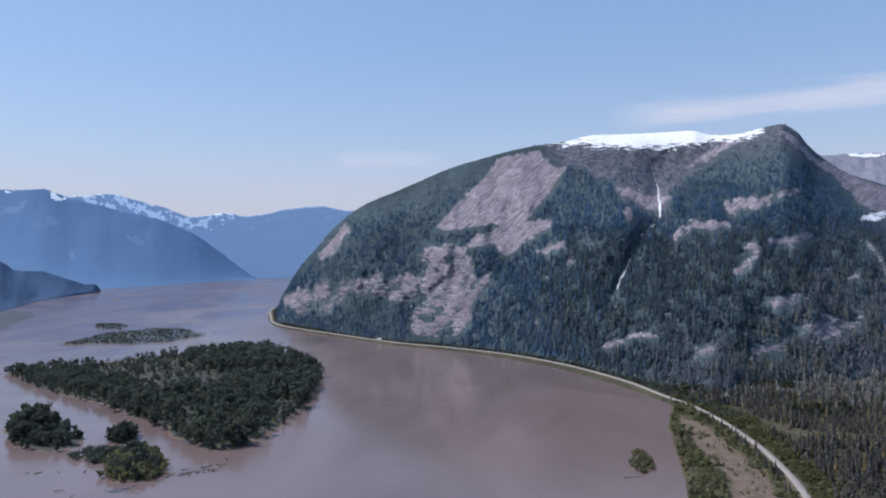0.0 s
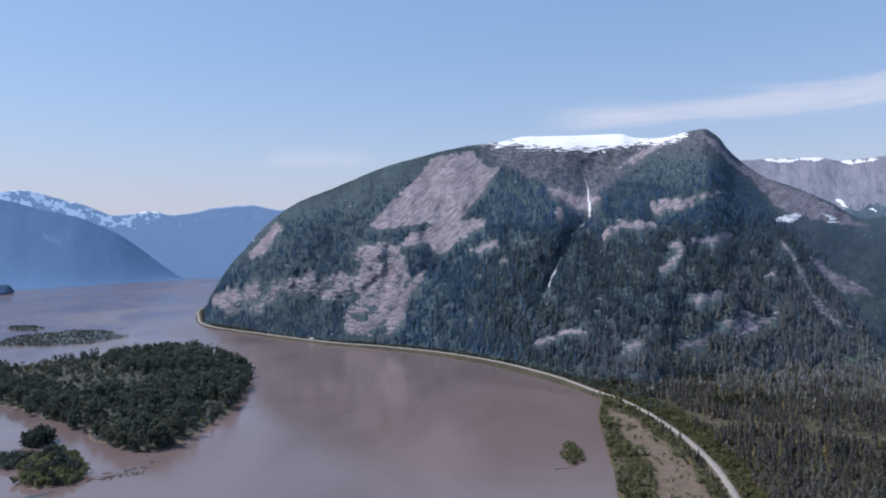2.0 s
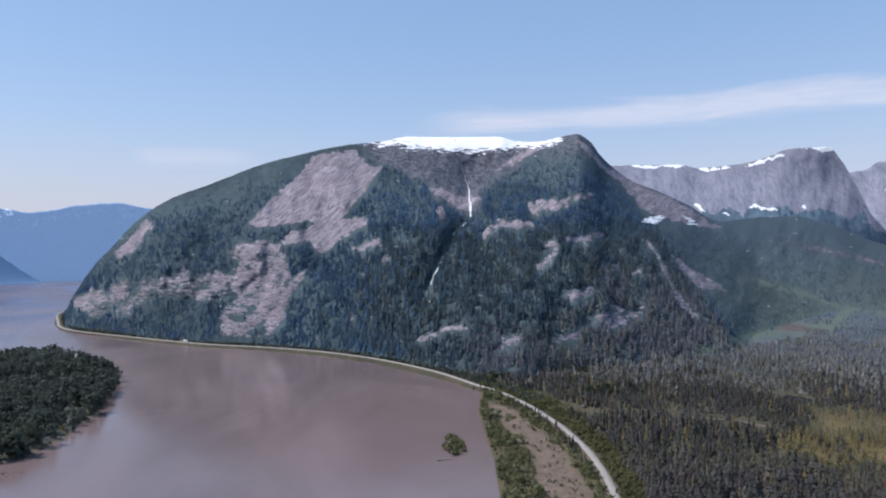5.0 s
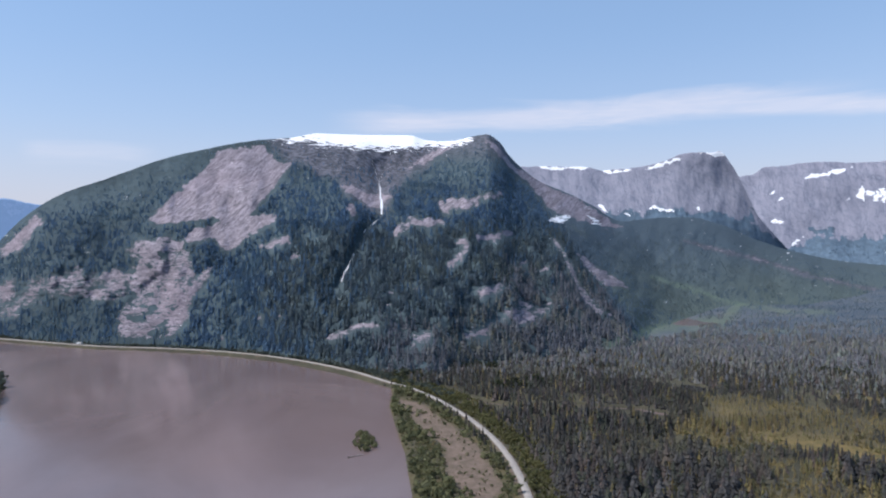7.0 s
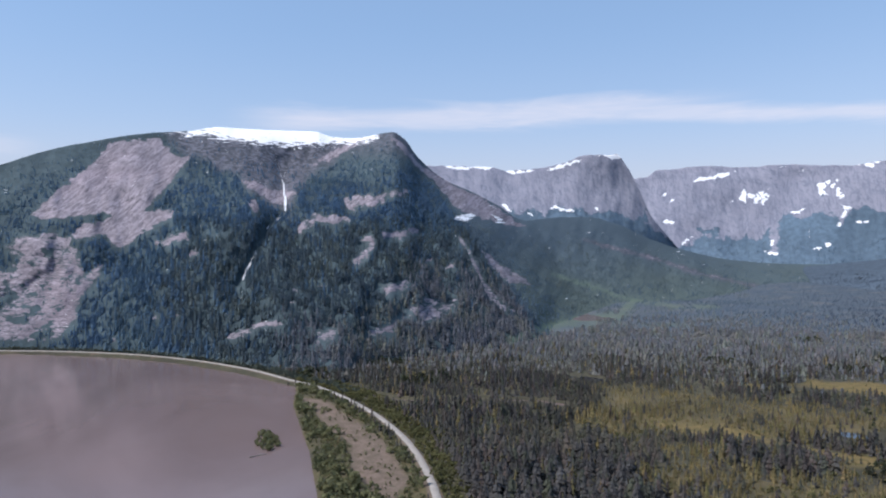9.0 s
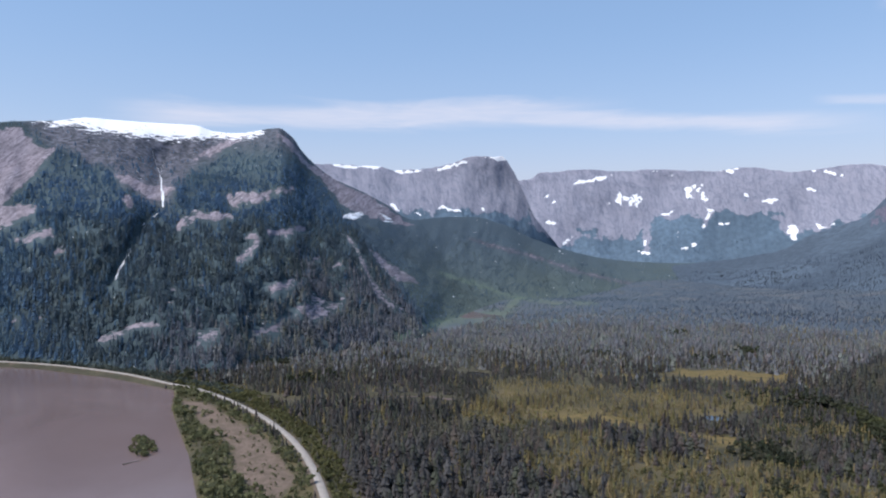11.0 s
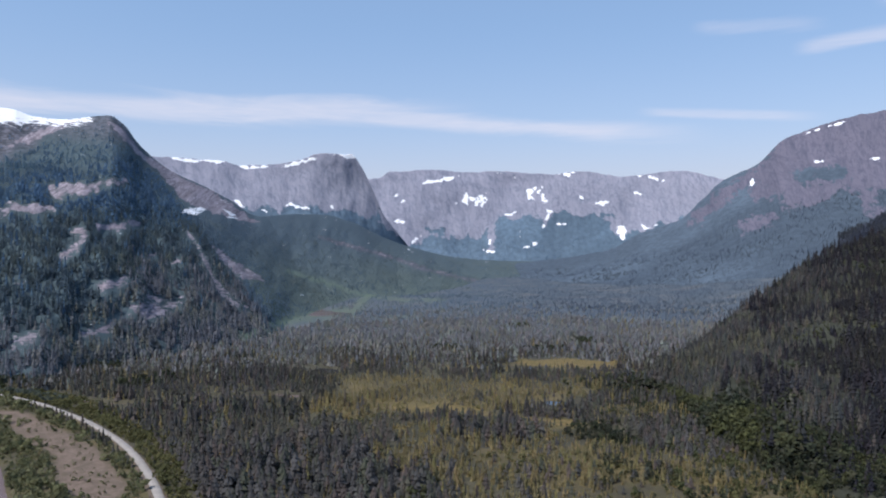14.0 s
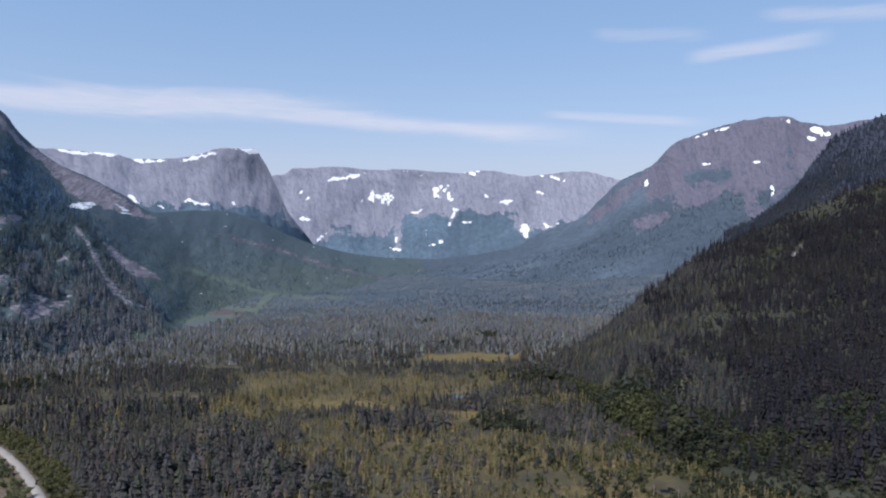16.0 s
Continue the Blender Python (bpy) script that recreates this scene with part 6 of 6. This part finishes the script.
ISLE = [(-666, 968), (-545, 850), (-441, 780), (-352, 706), (-278, 632), (-238, 597), (-212, 588), (-196, 606), (-185, 670), (-183, 743), (-195, 865), (-210, 945), (-264, 1060), (-353, 1165), (-445, 1185), (-525, 1130), (-570, 1060), (-620, 1018)]
island(ISLE, 1.6, "wooded river island with silty banks", 401)
plant(ISLE, 411, 9.8, -2.5, M_LEAF, BROAD + SPIRE_MID[:1], (15, 23), "island_cottonwoods", "dense dark green cottonwoods on the large island", 1.6, 0.75, lambda x, y: (0.72 + 0.35 * fade(x, -480, -330)) * (1 - 0.6 * np.exp(-((x + 500) / 75) ** 2 - ((y - 1030) / 70) ** 2)))
plant(ISLE, 412, 14.0, 1.5, M_SHRUB, BUSH, (2.5, 5), "island_willows", "low green willows at the edges of the island", 1.4)
ISLE_LOW = [(-760, 1252), (-700, 1285), (-638, 1275), (-575, 1299), (-554, 1415), (-640, 1525), (-715, 1545), (-775, 1440)]
island(ISLE_LOW, 1.2, "flat marshy island covered with scrub", 402, True)
plant(ISLE_LOW, 413, 5.5, -3.0, M_LEAF, BUSH, (1.8, 4.0), "marsh_scrub", "grey-green scrub on the flat island", 1.2, 0.3)
BAR = [(-846, 1548), (-790, 1535), (-800, 1600), (-860, 1665), (-909, 1650), (-880, 1590)]
island(BAR, 0.7, "brown reedy mud bar in the river", 403, True)
plant(BAR, 414, 6.0, -2.0, M_LEAF, BUSH, (2, 4), "bar_reeds", "brownish low growth on the mud bar", 0.7)
SPITL = [(-1093, 1560), (-1123, 1680), (-1192, 1866), (-1296, 2016), (-1400, 2080), (-1430, 1950), (-1300, 1750), (-1200, 1560)]
island(SPITL, 0.9, "low grassy bar on the far bank", 404, True)
ISLE_A = [(-446, 650), (-420, 612), (-393, 585), (-355, 566), (-340, 597), (-356, 632), (-395, 662), (-428, 667)]
island(ISLE_A, 1.4, "small wooded island with muddy edges", 405)
ISLE_B = [(-331, 612), (-312, 603), (-304, 626), (-322, 648)]
island(ISLE_B, 1.2, "tiny round island thick with trees", 406)
ISLE_C = [(-335, 561), (-325, 580), (-303, 583), (-286, 572), (-294, 555), (-307, 548)]
island(ISLE_C, 0.9, "low island of bright willow scrub", 407)
plant(ISLE_C, 417, 4.0, 1.0, M_LEAF, BUSH, (5, 8), "islet_willows", "grey-green willow scrub on the low island", 0.9)
ISLE_D = [(-281, 514), (-258, 500), (-238, 507), (-241, 536), (-268, 582), (-290, 588), (-296, 557)]
island(ISLE_D, 1.3, "narrow wooded island with snags below it", 408)
ISLET = [(127, 590), (116, 548), (121, 530), (131, 546), (137, 575), (133, 598)]
island(ISLET, 0.9, "tiny scrub islet out in the brown river", 409)
plant(ISLET, 419, 2.4, -0.5, M_WILLOW, BUSH, (2.0, 5.0), "lone_islet_scrub", "olive green scrub on the lone islet", 0.9)


def cottonwood_thing(seed):
    """A broadleaf tree with a forked trunk and an uneven crown."""
    g = np.random.default_rng(seed)
    root = new("cottonwood_tree")
    bm = bmesh.new()
    bmesh.ops.create_cone(bm, segments=8, radius1=0.38, radius2=0.14, depth=9, cap_ends=True, matrix=Matrix.Translation((0, 0, 4.3)))
    for k in range(5):
        bmesh.ops.create_cone(bm, segments=6, radius1=0.14, radius2=0.04, depth=6, cap_ends=True, matrix=pose(0, 0, 4 + k * 0.9, 0, 0, k * 75 + 20 * g.random()) @ pose(0, 0, 0, 0, 38, 0) @ Matrix.Translation((0, 0, 3)))
    me = bpy.data.meshes.new("trunk")
    bm.to_mesh(me)
    bm.free()
    me.materials.append(M_BARK)
    part("trunk", me, root, "grey bark trunk with rising limbs")
    v, t = leafy(g, 26, 16, 0.36, 0.06, 0.15)
    part("crown", fast_mesh("crown", v * 15.0, t, None, M_LEAF), root)
    return tagged(root, "round dark green cottonwood on a small river island", "tree", "cottonwoods of the small islands")


def plant_things(outline, seed, step, inner, tall, rise, grow=None):
    g = np.random.default_rng(seed)
    xs, ys = [p[0] for p in outline], [p[1] for p in outline]
    n = int((max(xs) - min(xs)) * (max(ys) - min(ys)) / step ** 2)
    for k in range(n):
        x, y = np.array([g.uniform(min(xs), max(xs))]), np.array([g.uniform(min(ys), max(ys))])
        s = inside(x, y, outline)[0]
        h = g.uniform(*tall) * (0.62 + 0.38 * float(fade(np.array(s), inner, inner + 12))) * (float(grow(x, y)[0]) if grow else 1.0) / 15.0
        if s < inner:
            continue
        ob = copy_thing(COTTON[k % 4], pose(x[0], y[0], rise - 0.5, rz=g.uniform(0, 360)))
        w = h * g.uniform(0.85, 1.15)
        ob.scale = (w, w, h)


COTTON = [cottonwood_thing(720 + k) for k in range(4)]
for k, (cx, cy) in enumerate([(-415, 630), (-402, 618), (-318, 622), (-262, 540)]):
    COTTON[k].matrix_basis = pose(cx, cy, 0.8)
plant_things(ISLE_A, 415, 8.0, 3.0, (15, 23), 1.4, lambda x, y: 0.55 + 0.6 * (1 - fade(x, -410, -375)))
plant_things(ISLE_B, 416, 5.0, 1.0, (13, 18), 1.2)
plant_things(ISLE_D, 418, 10.0, 3.0, (9, 14), 1.3)
plant(ISLE_D, 420, 3.6, 0.5, M_WILLOW, BUSH, (4, 8.5), "narrow_island_willows", "olive green willows covering the narrow island", 1.1)


# ---- driftwood ----
def log_mesh(seed, length):
    """A tapered, slightly bent trunk with a root end and stubs of limbs."""
    g = np.random.default_rng(seed)
    n, m = 9, 8
    P = np.zeros((n, m + 1, 3))
    for i in range(n):
        f = i / (n - 1)
        r = 0.42 * (1 - 0.65 * f) * (1.6 if i == 0 else 1) * g.uniform(0.9, 1.1)
        a = np.linspace(0, 2 * np.pi, m + 1)
        P[i] = np.stack([np.full(m + 1, (f - 0.5) * length), r * np.cos(a) + 0.5 * math.sin(2 * f + seed), r * np.sin(a) + 0.1 + 0.25 * f], -1)
    v, q, ts = [P.reshape(-1, 3)], grid_quads(n, m + 1), []
    k = n * (m + 1)
    tv = []
    for s in range(6):
        f = g.uniform(-0.5, 0.45)
        base_p = np.array([f * length, 0.4 * math.sin(2 * f + 1 + seed), 0.3])
        d = np.array([g.normal() * 0.7, g.normal(), abs(g.normal()) + 0.3]) * g.uniform(0.5, 1.3)
        w = np.array([0.12, 0.0, 0.0]), np.array([0.0, 0.12, 0.0])
        tv.append(np.array([base_p + w[0], base_p + w[1], base_p - w[0] - w[1], base_p + d]))
        ts += [(k, k + 1, k + 3), (k + 1, k + 2, k + 3), (k + 2, k, k + 3)]
        k += 4
    return fast_mesh("driftwood_log", np.concatenate(v + tv), np.array(ts), q, M_LOG)


DEBRIS = [(-236, 516), (-222, 514), (-206, 524), (-193, 545), (-186, 562), (-196, 566), (-212, 548), (-228, 530)]
island(DEBRIS, 0.45, "brown mud flat strewn with driftwood", 410, True)
SNAG_BAR = [(-270, 474), (-250, 474), (-238, 490), (-246, 500), (-262, 490)]
island(SNAG_BAR, 0.4, "muddy shoal with broken snags", 421, True)
logs = [log_mesh(900 + k, 4.5 + 1.4 * k) for k in range(5)]
LOGS = [(-341, 522), (-333, 523), (-321, 527), (-293, 483), (-278, 474), (-254, 482), (-244, 494), (-300, 528), (-229, 520), (-220, 526), (-214, 530), (-206, 534), (-200, 540), (-195, 552), (-210, 541),
        (-216, 522), (-224, 534), (-190, 562), (-262, 486), (-248, 488), (-204, 548), (-209, 529), (-199, 546)]
log_rng = random.Random(5)
for k in range(26):
    cx, cy = log_rng.choice([(-217, 528), (-206, 535), (-195, 556), (-229, 519), (-210, 531), (-243, 482)])
    LOGS.append((cx + log_rng.gauss(0, 5), cy + log_rng.gauss(0, 4)))
for k, (lx, ly) in enumerate(LOGS):
    ob = new("driftwood_log", logs[k % 5])
    ob.matrix_basis = pose(lx, ly, 0.05 + 0.12 * (k % 4), 0, 6 * math.sin(k * 2.3), k * 67 % 180) @ Matrix.Diagonal((0.7 + 0.3 * math.sin(k),) * 3 + (1,))
    tagged(ob, "wet brown driftwood log stranded in shallow water", "log", "driftwood by the islands")
pale = new("driftwood_log", log_mesh(931, 13.0))
pale.data.materials[0] = M_DEAD
pale.matrix_basis = pose(112, 524, 0.3, 0, 0, 12)
tagged(pale, "long bleached log lying in the brown river", "log")


# ---- waterfall ----
def on_main(bv, ev, out=7.0):
    i = int(np.clip(np.searchsorted(main.b[:, 0], bv), 0, main.b.shape[0] - 1))
    j = int(np.argmin(np.abs(main.e[i] - ev)))
    p = main.P[i, j]
    d = math.hypot(p[0], p[1])
    return np.array([p[0] * (1 - out / d), p[1] * (1 - out / d), SPAN + (d - out) * math.tan(radians(ev))])


def waterfall(points, widths, seed, label):
    """White water that fans out down the rock in uneven strands."""
    g = np.random.default_rng(seed)
    fine = smooth_line(points, 0.09)
    n, m = len(fine), 7
    P = np.zeros((n, m, 3))
    for i, (bb, ee) in enumerate(fine):
        c = on_main(bb, ee)
        w = np.interp(i / (n - 1), np.linspace(0, 1, len(widths)), widths) * g.uniform(0.75, 1.25)
        across = np.array([math.cos(radians(bb)), -math.sin(radians(bb)), 0])
        for j in range(m):
            f = j / (m - 1) - 0.5
            P[i, j] = c + across * f * w + np.array([0, -1.6 * (0.25 - f * f) * w * 0.3 + g.normal() * 0.25, 0])
    me = fast_mesh("waterfall", P.reshape(-1, 3), None, grid_quads(n, m), M_FALL)
    tagged(new("waterfall", me), label, "waterfall", "cascade of the mountain stream")


waterfall([(14.0, 5.2), (14.13, 4.6), (14.15, 4.1), (14.22, 3.3), (14.17, 2.6)], (1.0, 2.2, 3.4, 5, 2.4), 1, "white waterfall fanning over pale granite")
waterfall([(13.5, 7.0), (13.62, 6.5), (13.8, 5.9), (13.97, 5.3)], (0.2, 0.35, 0.3, 0.6), 5, "thin white strand above the waterfall")
waterfall([(14.35, 6.2), (14.2, 5.8), (14.06, 5.25)], (0.2, 0.3, 0.4), 6, "thin white strand above the waterfall")
waterfall([(13.95, 2.25), (13.6, 1.85), (13.35, 1.7)], (1.5, 3.5, 1.0), 2, "white cascade below the upper waterfall")
waterfall([(12.95, 1.4), (12.8, 1.15)], (1.2, 1.8), 3, "small white step of the mountain stream")
waterfall([(12.0, -0.6), (11.85, -1.0), (11.6, -1.6), (11.3, -2.1), (11.1, -2.6), (10.93, -3.0)], (1.4, 3.2, 3.0, 3.6, 2.4, 1.4), 4, "thin white stream between dark conifers")


# ---- truck on the river road ----
def box(name, size, centre, mat, parent, bevel=0.08, label=""):
    bm = bmesh.new()
    bmesh.ops.create_cube(bm, size=1, matrix=Matrix.Translation(centre) @ Matrix.Diagonal((*size, 1)))
    bmesh.ops.bevel(bm, geom=bm.edges[:], offset=bevel, segments=2, affect="EDGES")
    me = bpy.data.meshes.new(name)
    bm.to_mesh(me)
    bm.free()
    me.materials.append(mat)
    return part(name, me, parent, label)


truck = new("truck")
box("cargo_box", (8.5, 2.5, 2.7), (-1.5, 0, 2.35), M_WHITE, truck)
cab = box("cab", (2.3, 2.4, 2.3), (4.2, 0, 1.75), M_WHITE, truck, 0.2)
box("windscreen", (0.06, 2.0, 0.9), (5.34, 0, 2.2), M_GLASS, cab, 0.02, "dark windscreen")
box("chassis", (10.6, 1.6, 0.3), (-0.3, 0, 0.8), M_TYRE, truck, 0.04)
bm = bmesh.new()
bmesh.ops.create_cone(bm, segments=18, radius1=0.5, radius2=0.5, depth=0.4, cap_ends=True, matrix=pose(0, 0, 0, 90, 0, 0))
wheel = bpy.data.meshes.new("wheel")
bm.to_mesh(wheel)
bm.free()
wheel.materials.append(M_TYRE)
for wx in (4.0, -3.4, -4.6):
    for wy in (-1.05, 1.05):
        part("wheel", wheel, truck).location = (wx, wy, 0.5)
truck.matrix_basis = pose(-182, 1306, 4.05, 0, 0, 135.5)
tagged(truck, "white box truck driving along the river road", "truck")
